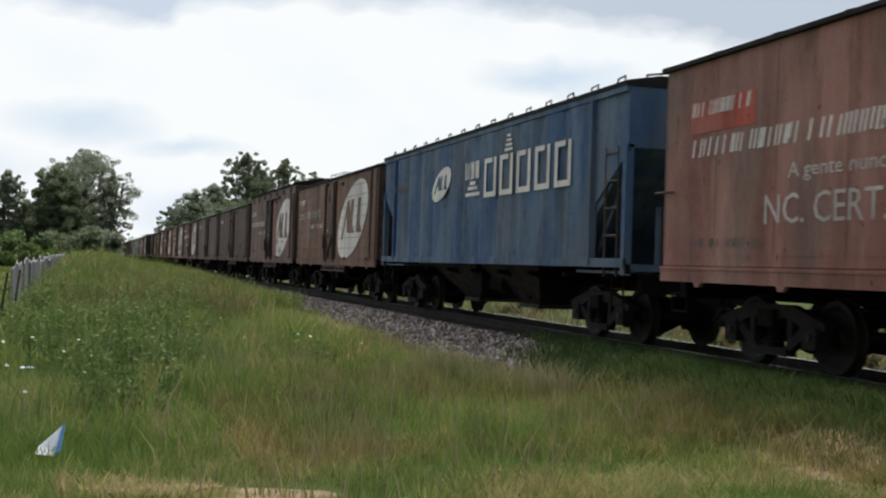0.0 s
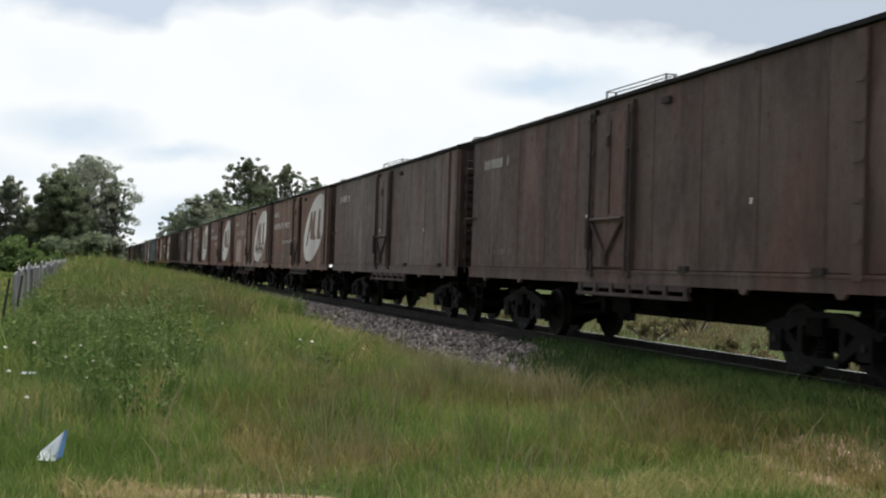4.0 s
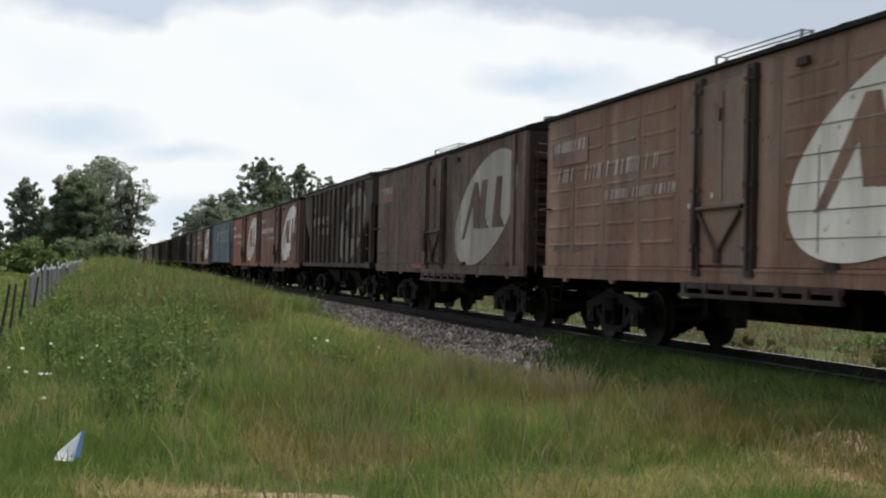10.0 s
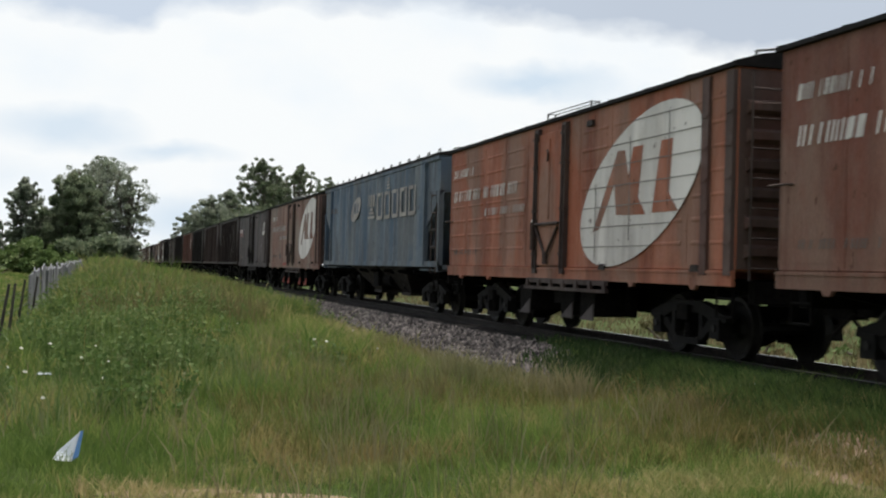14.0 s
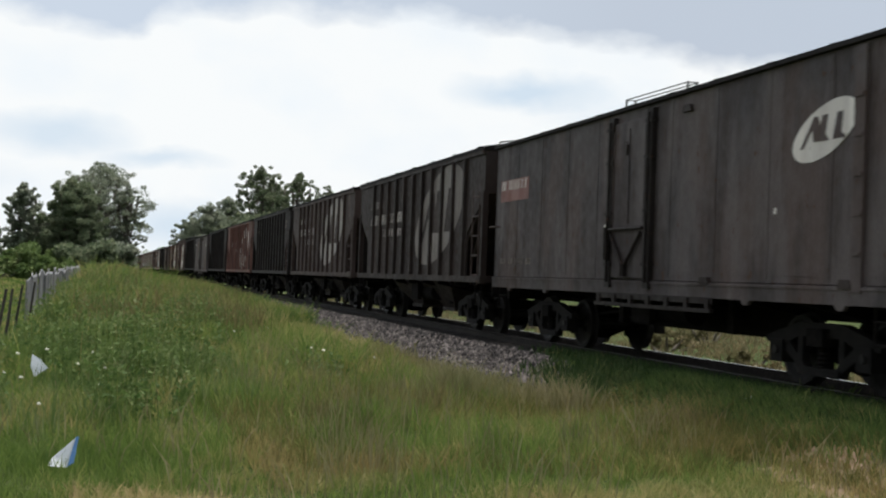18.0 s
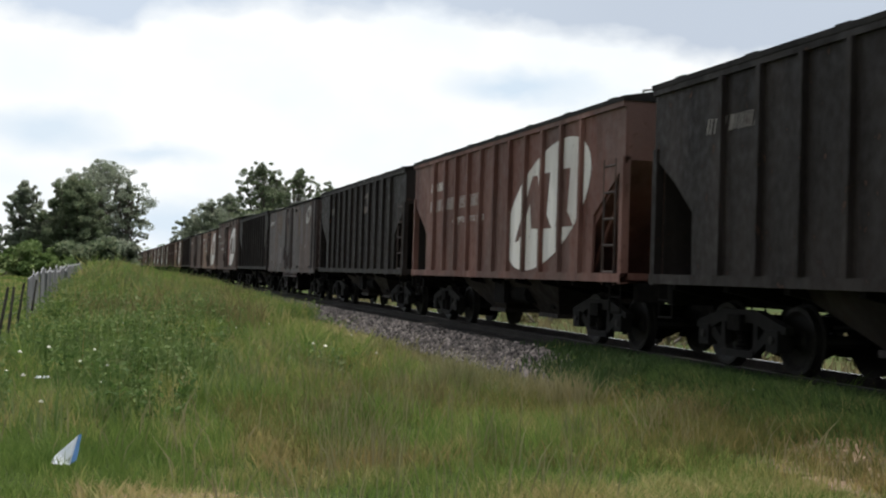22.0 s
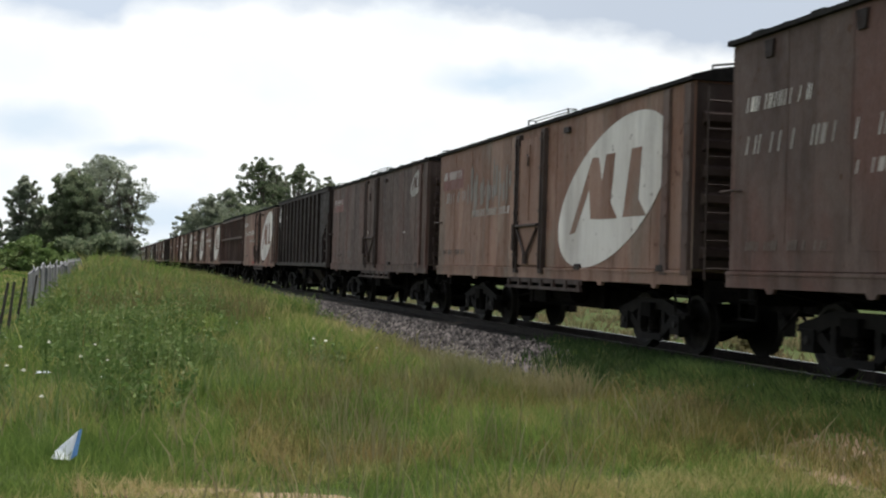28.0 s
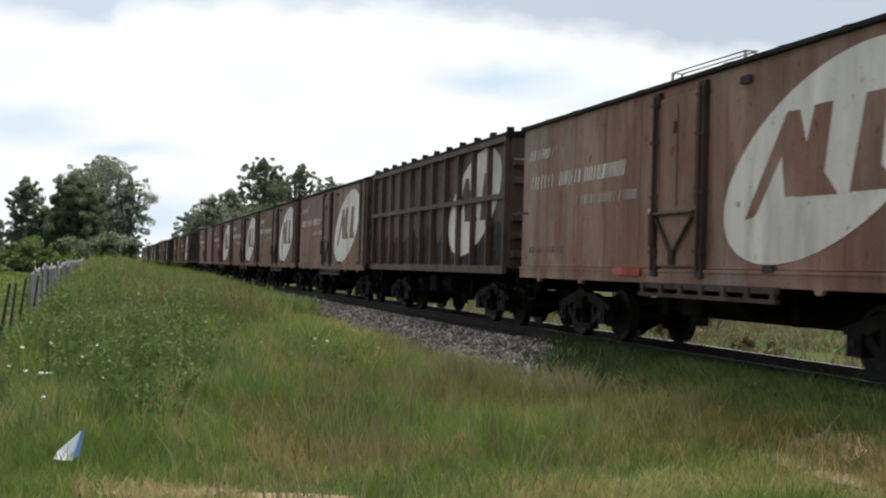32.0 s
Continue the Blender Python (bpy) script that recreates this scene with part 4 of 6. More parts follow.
def build_weed_clumps():
    """Taller leafy weeds standing in the verge."""
    rng = np.random.default_rng(21)
    spots = [(-0.4, 19.5, 0.75), (0.5, 22.0, 0.95), (1.3, 24.5, 1.0), (-0.9, 25.5, 0.95), (0.2, 28.0, 1.05), (2.2, 30.0, 0.9), (-1.4, 31.0, 1.0),
             (1.0, 34.0, 1.0), (-0.2, 38.0, 1.0), (2.6, 40.0, 0.9), (-1.6, 17.2, 0.6), (5.6, 36.0, 0.8), (4.9, 33.0, 0.7), (2.9, 17.5, 0.5), (4.9, 29.0, 0.5), (6.4, 13.6, 0.3)]
    for k in range(64):
        y = 12.5 + 55 * rng.random() ** 1.2
        x = rng.uniform(-1.4, 1.6 if y < 18 else 3.2 if y < 32 else 5.0)
        spots.append((x, y, rng.uniform(0.30, 0.62) + 0.45 * min(1, max(0, (y - 14) / 22))))
    # broad dark bushes of weed where the verge rises
    broad = [(-0.92, 11.5, 0.46), (0.30, 11.9, 0.52), (0.10, 19.4, 0.95), (0.55, 15.9, 0.80), (1.05, 22.0, 0.90), (-0.65, 21.8, 0.85), (-0.95, 14.4, 0.55), (-0.42, 11.6, 0.55), (-0.03, 12.6, 0.70), (0.35, 13.6, 0.62), (-0.59, 13.8, 0.58), (0.01, 14.6, 0.70), (0.78, 15.1, 0.66), (-0.33, 15.9, 0.74), (0.44, 16.6, 0.80), (1.13, 17.2, 0.70), (-0.03, 18.0, 0.80), (-0.85, 17.6, 0.72), (0.83, 19.3, 0.78), (1.69, 20.9, 0.62), (0.18, 21.3, 0.75), (2.63, 23.0, 0.50)]
    for i, (x, y, h) in enumerate(spots + broad):
        if y < 15.6 and abs(x / y + 0.042) < 0.04:
            continue
        big = i >= len(spots)
        top = new("weed_clump")
        top.matrix_basis = pose(x, y, float(ground_z(x, y)) - 0.03)
        stems = bmesh.new()
        tips = []
        for k in range(11 if big else 16):
            a = rng.uniform(0, 6.28)
            r = rng.uniform(0.05, 0.62 if big else 0.75)
            tip = (r * math.cos(a), r * math.sin(a), h * (rng.uniform(0.45, 1.2) if big else rng.uniform(0.6, 1.0)))
            tube(stems, (tip[0] * 0.8, tip[1] * 0.8, 0), tip, 0.007, 4, 0.004)
            for t in (0.20, 0.35, 0.55, 0.75, 0.95):
                tips.append(tuple(Vector((tip[0] * 0.8, tip[1] * 0.8, 0)).lerp(Vector(tip), t)))
        tagged(part("stalk", shape(("stalks", i), lambda q: q.from_mesh(_keep(stems))), GRASS, top), kind="stuff")
        v, f, s = leaf_cloud(np.array(tips), np.full(len(tips), 0.10 if big else 0.085), 6 if big else 7, 0.034, rng, 2.0)
        part("foliage", mesh_from("leaves", v, f, s), WEED_BUSH if big and i % 2 else WEED_LEAF, top)
        tagged(top, "dark leafy bush of weed on the verge" if big else "tall leafy weed standing in the grass", "weed", "weeds in the verge")


build_weed_clumps()


def build_fence():
    fence = new("fence")
    tagged(fence, "weathered grey board fence with uneven tops beside the field", "fence")
    fence.matrix_basis = pose(-1.74, 0, 0)

    def board(bm):
        prism(bm, [(-0.26, -0.1), (0.26, -0.1), (0.26, 1.28), (0.12, 1.34), (-0.26, 1.25)], -0.015, 0.015, "x")

    def rail(bm):
        block(bm, -0.06, -0.016, 0, 2.9, -0.04, 0.04)

    def stake(bm):
        tube(bm, (0, 0, -0.2), (0.03, 0.02, 1.20), 0.032, 7, 0.024)
    rng = np.random.default_rng(2)
    for k in range(110):
        y = 31 + 0.58 * k
        z = float(ground_z(-1.74, y))
        part("board", shape("board", board), PLANK, fence, at=pose(0.02 * rng.normal(), y, z + 0.003 * (y - 31) + 0.06 * rng.normal(), rng.normal() * 1.5, 0, rng.normal() * 4))
    for k in range(22):
        y = 31 + 2.9 * k
        for h in (0.35, 1.0):
            part("rail", shape("fence_rail", rail), PLANK, fence, at=pose(0, y, float(ground_z(-1.74, y)) + h))
    for y, tilt in ((18.6, 5), (20.9, 7), (23.2, 4), (25.3, 6), (30.2, 5)):
        part("post", shape("stake", stake), POST, fence, at=pose(0.05, y, float(ground_z(-1.74, y)), 0, tilt, 0))

    def wire(bm):
        path_tube(bm, [(0.05, 18.6, 0), (0.05, 20.9, -0.03), (0.05, 23.2, 0), (0.05, 25.3, -0.02), (0.05, 27.6, -0.01), (0.05, 30.2, 0)], 0.006, 4)
    for h in (0.35, 0.7, 1.0):
        part("wire", shape("fence_wire", wire), POST, fence, at=pose(0, 0, GROUND - 0.14 + h))


build_fence()


def build_litter():
    rng = np.random.default_rng(31)

    def sheet(bm):
        a = [bm.verts.new(p) for p in ((-0.16, 0, 0.0), (0.03, 0.02, -0.02), (0.13, 0.0, 0.30), (0.02, 0.08, 0.22), (-0.11, 0.05, 0.10))]
        bm.faces.new((a[0], a[1], a[2], a[3], a[4]))
        ext = bmesh.ops.extrude_face_region(bm, geom=list(bm.faces))
        bmesh.ops.translate(bm, verts=[g for g in ext["geom"] if isinstance(g, bmesh.types.BMVert)], vec=(0.005, 0.012, 0))

    def edge(bm):
        prism(bm, [(0.032, -0.02), (0.10, 0.02), (0.165, 0.31), (0.13, 0.30)], -0.014, 0.004, "y")
    x, y = -0.23, 9.6
    bag = new("plastic_sheet")
    bag.matrix_basis = pose(x, y, float(ground_z(x, y)) + 0.10, -28, 0, 10) @ Matrix.Scale(0.72, 4)
    part("sheet", shape("plastic_sheet", sheet), PLASTIC, bag)
    part("edge", shape("plastic_edge", edge), BLUE_PLASTIC, bag, "blue printed edge")
    tagged(bag, "crumpled white plastic sheet with a blue edge in the grass", "litter")

    def scrap(bm):
        tube(bm, (0, 0, 0), (0.02, 0.01, 0.05), 0.035, 6, 0.012)
        tube(bm, (0.05, 0, 0.0), (0.03, 0.02, 0.035), 0.025, 5, 0.01)
    # scraps and pale blossoms in the verge
    spots = []
    for x, y in ((-1.0, 16.0), (-0.95, 13.2), (-0.75, 12.6), (-0.5, 11.0), (-0.25, 14.6), (-0.1, 15.6), (0.05, 14.2), (0.0, 12.4), (0.35, 23.5),
                 (0.6, 17.5), (3.05, 18.2), (3.2, 18.0), (2.5, 24.0), (3.9, 17.6), (4.4, 22.0), (1.6, 27.0), (-1.3, 17.8), (0.9, 20.4), (3.4, 26.0), (-0.7, 17.0)):
        spots.append((x, y, 0.7 + 0.5 * rng.random()))
    for x, y, s in spots:
        ob = part("blossom", shape("blossom", scrap), BLOSSOM, at=pose(x, y, float(ground_z(x, y)) + 0.34 + 0.1 * rng.random()) @ Matrix.Scale(s * 0.46, 4))
        tagged(ob, "small whitish blossom standing in the grass", "blossom", "white blossoms in the verge")
    for x, y, s in ((6.75, 15.1, 1.3), (6.9, 15.6, 1.6), (6.6, 14.9, 1.1), (7.05, 15.9, 1.0), (6.55, 15.5, 0.9), (6.7, 14.5, 0.8), (6.95, 14.7, 0.7)):
        ob = part("litter_scrap", shape("scrap", scrap), CLOUDY_PLASTIC, at=pose(x + 0.05, y - 0.5, -0.26 + 0.12 * (x - 6.4), 70, 20, 40 * s) @ Matrix.Scale(s * 0.95, 4))
        tagged(ob, "pale scrap of litter among weeds by the rail", "litter", "litter by the rail")

    def film(bm):
        prism(bm, [(-0.22, 0), (0.18, -0.03), (0.24, 0.08), (0.05, 0.20), (-0.15, 0.13)], -0.02, 0.02, "y")
    ob = part("plastic_bag", shape("plastic_bag", film, 0.01), CLOUDY_PLASTIC, at=pose(6.98, 12.25, -0.25, 35, 0, -12) @ Matrix.Scale(1.05, 4))
    tagged(ob, "greyish clear plastic bag lying in the weeds", "litter")

    def wing(bm):
        # a bent three-cornered sheet, hinged along its front edge
        rows = [[bm.verts.new((x, y, z + up)) for up in (0.0, 0.006)] for x, y, z in ((-0.12, 0, 0), (0.07, 0.02, 0), (0.05, 0.15, 0.014), (0.0, 0.27, 0.004), (-0.09, 0.14, 0.016))]
        bm.faces.new([r[0] for r in rows][::-1])
        bm.faces.new([r[1] for r in rows])
        for a, b in zip(rows, rows[1:] + rows[:1]):
            bm.faces.new((a[0], b[0], b[1], a[1]))
    ob = part("loose_plastic_bag", shape("loose_plastic_bag", wing), PLASTIC)
    tagged(ob, "white plastic bag fluttering over the grass", "litter")
    return ob


LOOSE_BAG = build_litter()


def shoulder_z(x):
    """Height of the sloping shoulder of the track bed."""
    return -0.545 + 0.39 * min(1, max(0, (x - TRACK_X + 2.75) / 1.25))


def build_earth():
    def patch(bm, rx, ry, seed):
        pts = [(rx * (1 + 0.22 * math.sin(3 * a + seed) + 0.1 * math.sin(7 * a)) * math.cos(a), ry * (1 + 0.22 * math.sin(3 * a + seed)) * math.sin(a)) for a in [2 * math.pi * i / 26 for i in range(26)]]
        prism(bm, pts, -0.05, 0.012, "z")
    spots = [(0.45, 8.45, 0.42, 0.20), (1.25, 8.25, 0.55, 0.22), (0.9, 7.8, 0.5, 0.2)]
    rng = random.Random(31)
    for k in range(34):
        a, r = rng.uniform(0, 2 * math.pi), math.sqrt(rng.random())
        p, q = 0.42 * r * math.cos(a), 1.05 * r * math.sin(a)
        spots.append((5.92 + p + 0.35 * q, 8.95 + q - 0.3 * p, rng.uniform(0.09, 0.26), rng.uniform(0.10, 0.28)))
    for k, (x, y, rx, ry) in enumerate(spots):
        ob = part("bare_earth", shape(("bare_earth", k), lambda q: patch(q, rx, ry, k * 2.0)), EARTH, at=pose(x, y, max(float(ground_z(x, y)) + 0.022, shoulder_z(x)) + 0.0006 * (k % 13), 0, -17.3 if x > 5.85 else 0, 0))
        tagged(ob, "bare trodden sandy earth in the grass", "bare earth", kind="structure")


build_earth()


# ---- the train ----
HALF = 1.3      # half the width of a wagon
WHEEL_R = 0.42
LIFT = 0.045     # the bodies ride this much higher on their bogies
SPEED, BRAKE = 11.815, -0.01292   # metres a second at 16 s, and how it falls


def run(t):
    """How far the train has come at t seconds, counted from 16 s."""
    return SPEED * (t - 16) + BRAKE * (t - 16) ** 2


def wheelset_mesh(bm):
    sides = 20
    for s in (-1, 1):
        rings = []
        # flange inside, tread, dished web outside
        for x, r in ((0.445, 0.10), (0.450, 0.30), (0.452, 0.36), (0.445, 0.445), (0.475, 0.445), (0.485, WHEEL_R), (0.575, WHEEL_R - 0.008), (0.578, 0.36), (0.540, 0.30), (0.535, 0.14), (0.57, 0.10)):
            rings.append([bm.verts.new((s * x, r * math.cos(2 * math.pi * i / sides), r * math.sin(2 * math.pi * i / sides))) for i in range(sides)])
        for a, b in zip(rings, rings[1:]):
            for i in range(sides):
                j = (i + 1) % sides
                bm.faces.new((a[i], a[j], b[j], b[i]))
    tube(bm, (-0.86, 0, 0), (0.86, 0, 0), 0.075, 10)
    for s in (-1, 1):
        tube(bm, (s * 0.86, 0, 0), (s * 0.93, 0, 0), 0.05, 8)


def side_frame_mesh(bm):
    # a cast frame: top chord, sloping struts, spring nest, axle boxes
    prism(bm, [(-1.10, 0.50), (-1.10, 0.58), (-0.80, 0.66), (-0.42, 0.76), (0.42, 0.76), (0.80, 0.66), (1.10, 0.58), (1.10, 0.50), (0.70, 0.50), (0.42, 0.60), (-0.42, 0.60), (-0.70, 0.50)], -0.06, 0.06, "x")
    for s in (-1, 1):
        prism(bm, [(s * 0.62, 0.52), (s * 0.78, 0.46), (s * 0.36, 0.20), (s * 0.26, 0.24)], -0.05, 0.05, "x")
        block(bm, -0.09, 0.10, s * 0.85 - 0.13, s * 0.85 + 0.13, 0.28, 0.54)
        block(bm, -0.05, 0.05, s * 0.40 - 0.05, s * 0.40 + 0.05, 0.26, 0.62)
    block(bm, -0.07, 0.07, -0.38, 0.38, 0.17, 0.26)


def spring_mesh(bm):
    prev = None
    for k in range(15):
        r = 0.08 if k % 2 else 0.055
        ring = [bm.verts.new((r * math.cos(a), r * math.sin(a), 0.24 + 0.025 * k)) for a in [2 * math.pi * i / 9 for i in range(9)]]
        if prev:
            for i in range(9):
                bm.faces.new((prev[i], prev[(i + 1) % 9], ring[(i + 1) % 9], ring[i]))
        prev = ring


def bolster_mesh(bm):
    block(bm, -0.95, 0.95, -0.16, 0.16, 0.50, 0.70)
    tube(bm, (0, 0, 0.68), (0, 0, 0.80), 0.18, 12)
    tube(bm, (-0.2, 0, 0.22), (-0.2, 0, 0.5), 0.05, 6)


def brake_beam_mesh(bm):
    prism(bm, [(-0.48, 0.44), (0.48, 0.44), (0.48, 0.32), (0.12, 0.16), (-0.12, 0.16), (-0.48, 0.32)], -0.03, 0.03, "y")
    for q in (-1, 1):
        block(bm, q * 0.53 - 0.04, q * 0.53 + 0.04, -0.05, 0.06, 0.22, 0.56)


WHEELSETS = []


def add_bogie(wagon, y):
    b = part("bogie", shape("bogie", bolster_mesh), UNDER, wagon, "grimy four-wheel bogie, darkened as in shade", pose(0, y, -LIFT))
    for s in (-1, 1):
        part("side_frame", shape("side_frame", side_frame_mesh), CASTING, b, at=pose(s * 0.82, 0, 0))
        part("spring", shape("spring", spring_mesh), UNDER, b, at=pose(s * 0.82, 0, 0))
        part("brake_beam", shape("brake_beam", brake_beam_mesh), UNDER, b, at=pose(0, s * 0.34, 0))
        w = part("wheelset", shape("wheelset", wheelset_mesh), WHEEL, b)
        w.matrix_basis = pose(0, s * 0.85, WHEEL_R)
        WHEELSETS.append((w, s))


def coupler_mesh(bm):
    block(bm, -0.07, 0.07, -0.55, 0.1, 0.62, 0.78)
    block(bm, -0.13, 0.10, -0.72, -0.52, 0.58, 0.84)
    path_tube(bm, [(0.3, 0.05, 0.68), (0.3, -0.15, 0.55), (0.27, -0.38, 0.42), (0.2, -0.55, 0.40)], 0.025)


def underframe_mesh(bm, half):
    prism(bm, [(-half, 1.02), (-half, 0.72), (-half + 3.4, 0.72), (-half + 4.3, 0.44), (half - 4.3, 0.44), (half - 3.4, 0.72), (half, 0.72), (half, 1.02)], -0.17, 0.17, "x")
    block(bm, -1.0, 1.0, -half, -half + 0.14, 0.72, 1.0)
    block(bm, -1.0, 1.0, half - 0.14, half, 0.72, 1.0)


def bearer_mesh(bm):
    prism(bm, [(-1.22, 1.0), (-1.22, 0.93), (-0.3, 0.76), (0.3, 0.76), (1.22, 0.93), (1.22, 1.0)], -0.05, 0.05, "y")


def cylinder_mesh(bm):
    tube(bm, (-0.75, -1.1, 0.72), (-0.75, 0.0, 0.72), 0.19, 10)


def reservoir_mesh(bm):
    tube(bm, (-0.55, 0.55, 0.74), (-0.55, 1.15, 0.74), 0.15, 10)


def pull_rod_mesh(bm):
    path_tube(bm, [(-0.55, 1.15, 0.70), (-0.5, 2.2, 0.62), (-0.4, 3.1, 0.56)], 0.022)


def hanger_mesh(bm):
    block(bm, -0.06, 0.06, -0.08, 0.08, 0.47, 0.95)


def valve_box_mesh(bm):
    block(bm, -1.05, -0.95, -0.25, 0.35, 0.52, 0.95)


def step_mesh(bm):
    path_tube(bm, [(0, -0.2, 1.0), (0, -0.2, 0.55), (0, 0.2, 0.55), (0, 0.2, 1.0)], 0.018)
    tube(bm, (0, -0.2, 0.78), (0, 0.2, 0.78), 0.016, 5)


def add_running_gear(wagon, length, inset=2.0):
    half = length / 2
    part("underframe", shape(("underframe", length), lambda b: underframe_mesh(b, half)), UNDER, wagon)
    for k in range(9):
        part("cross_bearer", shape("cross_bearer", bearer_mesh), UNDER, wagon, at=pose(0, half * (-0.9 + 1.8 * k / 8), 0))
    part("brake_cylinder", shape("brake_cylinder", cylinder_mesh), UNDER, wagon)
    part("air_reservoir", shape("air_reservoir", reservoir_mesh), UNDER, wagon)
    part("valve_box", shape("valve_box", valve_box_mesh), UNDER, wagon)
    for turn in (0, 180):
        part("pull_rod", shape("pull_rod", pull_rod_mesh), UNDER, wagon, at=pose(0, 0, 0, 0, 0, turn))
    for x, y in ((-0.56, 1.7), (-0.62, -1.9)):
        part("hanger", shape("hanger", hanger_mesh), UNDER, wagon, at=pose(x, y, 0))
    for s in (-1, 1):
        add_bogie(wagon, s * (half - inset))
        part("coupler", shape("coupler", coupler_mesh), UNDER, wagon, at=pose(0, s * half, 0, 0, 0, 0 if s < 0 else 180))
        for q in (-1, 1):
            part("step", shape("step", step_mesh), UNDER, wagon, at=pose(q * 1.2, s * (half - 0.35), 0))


def emblem_outline(rx, rz, k=48):
    """A leaning oval, in metres along the side (towards the near end) and up."""
    return [(rx * math.cos(a), rz * (0.48 * math.cos(a) + 0.877 * math.sin(a))) for a in [2 * math.pi * i / k for i in range(k)]]


# plain figures on a big oval: a leaning wedge and two leaning bars with a flared foot
EMBLEM_FIGURES = (((-1.53, -0.60), (-0.64, 0.58), (-0.39, 0.57), (-0.04, -0.37), (-0.66, -0.37), (-0.74, 0.10), (-1.30, -0.57)),
                  ((-0.45, -0.38), (0.36, -0.39), (0.10, -0.14), (0.24, 0.59), (-0.10, 0.59)),
                  ((0.56, -0.38), (1.36, -0.38), (1.08, -0.13), (1.17, 0.60), (0.82, 0.60)))


def add_emblem(wagon, u, z, rx, rz, white, ink, side_x=-HALF):
    """The oval on the side that faces the road: an oval plate with leaning figures on it."""
    def oval(bm):
        prism(bm, [(-p, q) for p, q in emblem_outline(rx, rz)], -0.004, 0.0, "x")
    e = part("emblem", shape(("emblem", rx, rz), oval), white, wagon, "leaning oval painted on the side", pose(side_x, u, z))
    sx, sz = rx / 2.05, rz / 1.13
    for i, poly in enumerate(EMBLEM_FIGURES):
        def bar(bm):
            prism(bm, [(-p * sx, q * sz) for p, q in poly], -0.004, 0.0, "x")
        part("emblem_bar", shape(("emblem_bar", i, rx, rz), bar), ink, e, at=pose(-0.004, 0, 0))


NAME, NUMBER, MOTTO, DATA = (7, 6, 9), (3, 6, 1, 1), (1, 5, 5, 5), (2, 2, 3, 2)   # letters in the words of each line


def add_bars(wagon, name, label, u, z, width, height, words, material, seed, side_x=-HALF, slant=0.25, worn=0.06, weight=0.19):
    """A line of lettering, as thin plain bars of its size, starting at u and running towards the near end."""
    def build(bm):
        rng = random.Random(seed)
        cell = width / (sum(words) + 0.75 * (len(words) - 1))
        x = 0.0
        for count in words:
            for i in range(count):
                w = cell * weight
                for at in rng.choice(((0.0, 0.52), (0.0, 0.52), (0.05, 0.30, 0.55), (0.25,), (0.0, 0.45))):
                    if rng.random() < worn:
                        continue
                    a, h = x + at * cell, height * rng.uniform(0.92, 1.0)
                    d = slant * h
                    lo = -height / 2 + (height - h) * rng.random()
                    prism(bm, [(-a, lo), (-a - w, lo), (-a - w - d, lo + h), (-a - d, lo + h)], -0.003, 0.0, "x")
                x += cell
            x += 0.75 * cell
    tagged(part(name, shape((name, width, height, words, seed, slant), build), material, wagon, label, pose(side_x, u, z)), kind="stuff")


def add_words(wagon, name, label, words, u, z, width, height, material, side_x=-HALF, tilt=0.0):
    """Writing that can be read, painted on the side from u towards the near end."""
    if ("words", words) not in MESHES:
        curve = bpy.data.curves.new(name, "FONT")
        curve.body, curve.extrude, curve.resolution_u = words, 0.001, 2
        ob = bpy.data.objects.new(name, curve)
        me = bpy.data.meshes.new_from_object(ob)
        bpy.data.objects.remove(ob)
        co = np.zeros(len(me.vertices) * 3)
        me.vertices.foreach_get("co", co)
        co = co.reshape(-1, 3)
        lo, hi = co.min(0), co.max(0)
        co = (co - lo) / (hi - lo)
        co = np.stack([-0.003 * co[:, 2], -co[:, 0], co[:, 1]], -1)
        me.vertices.foreach_set("co", co.ravel())
        me.materials.clear()
        me.materials.append(None)
        MESHES[("words", words)] = me
    tagged(part(name, MESHES[("words", words)], material, wagon, label, pose(side_x, u, z - height / 2, tilt) @ Matrix.Diagonal((1, width, height, 1))), kind="stuff")


def add_plate(wagon, name, label, u, z, width, height, material, side_x=-HALF, off=0.0):
    def build(bm):
        prism(bm, [(0, -height / 2), (-width, -height / 2), (-width, height / 2), (0, height / 2)], -0.003, 0.0, "x")
    part(name, shape((name, width, height), build), material, wagon, label, pose(side_x - off, u, z))


def add_blotch(wagon, name, label, u, z, width, height, material, seed, off=0.0, ragged=0.35):
    """A ragged patch of other paint on the side, from u towards the near end."""
    def build(bm):
        rng = random.Random(seed)
        k = 34
        pts = []
        for i in range(k):
            a = 2 * math.pi * i / k
            c, s = math.cos(a), math.sin(a)
            r = (abs(c) ** 9 + abs(s) ** 9) ** (-1 / 9) * (1 - ragged * rng.random())
            pts.append((-width / 2 - r * c * width / 2, r * s * height / 2))
        prism(bm, pts, -0.002, 0.0, "x")
    part(name, shape((name, width, height, seed), build), material, wagon, label, pose(SIDE_FACE[wagon.name] - off, u, z))


def box_body_mesh(bm, half, tall):
    block(bm, -HALF + 0.02, HALF - 0.02, -half, half, 1.12, 3.56 + tall)


def seam_mesh(bm):
    block(bm, -0.006, 0.0, -0.014, 0.014, 1.14, 3.54)


def side_panel_mesh(bm, width):
    prism(bm, [(0.001, -width / 2), (-0.005, -width / 6), (-0.004, width / 6), (0.001, width / 2)], 1.2, 3.48, "z")


def pressed_rib_mesh(bm, width):
    prism(bm, [(0.0, -0.035), (-0.011, -0.012), (-0.011, 0.012), (0.0, 0.035)], -width / 2 + 0.1, width / 2 - 0.1, "y")


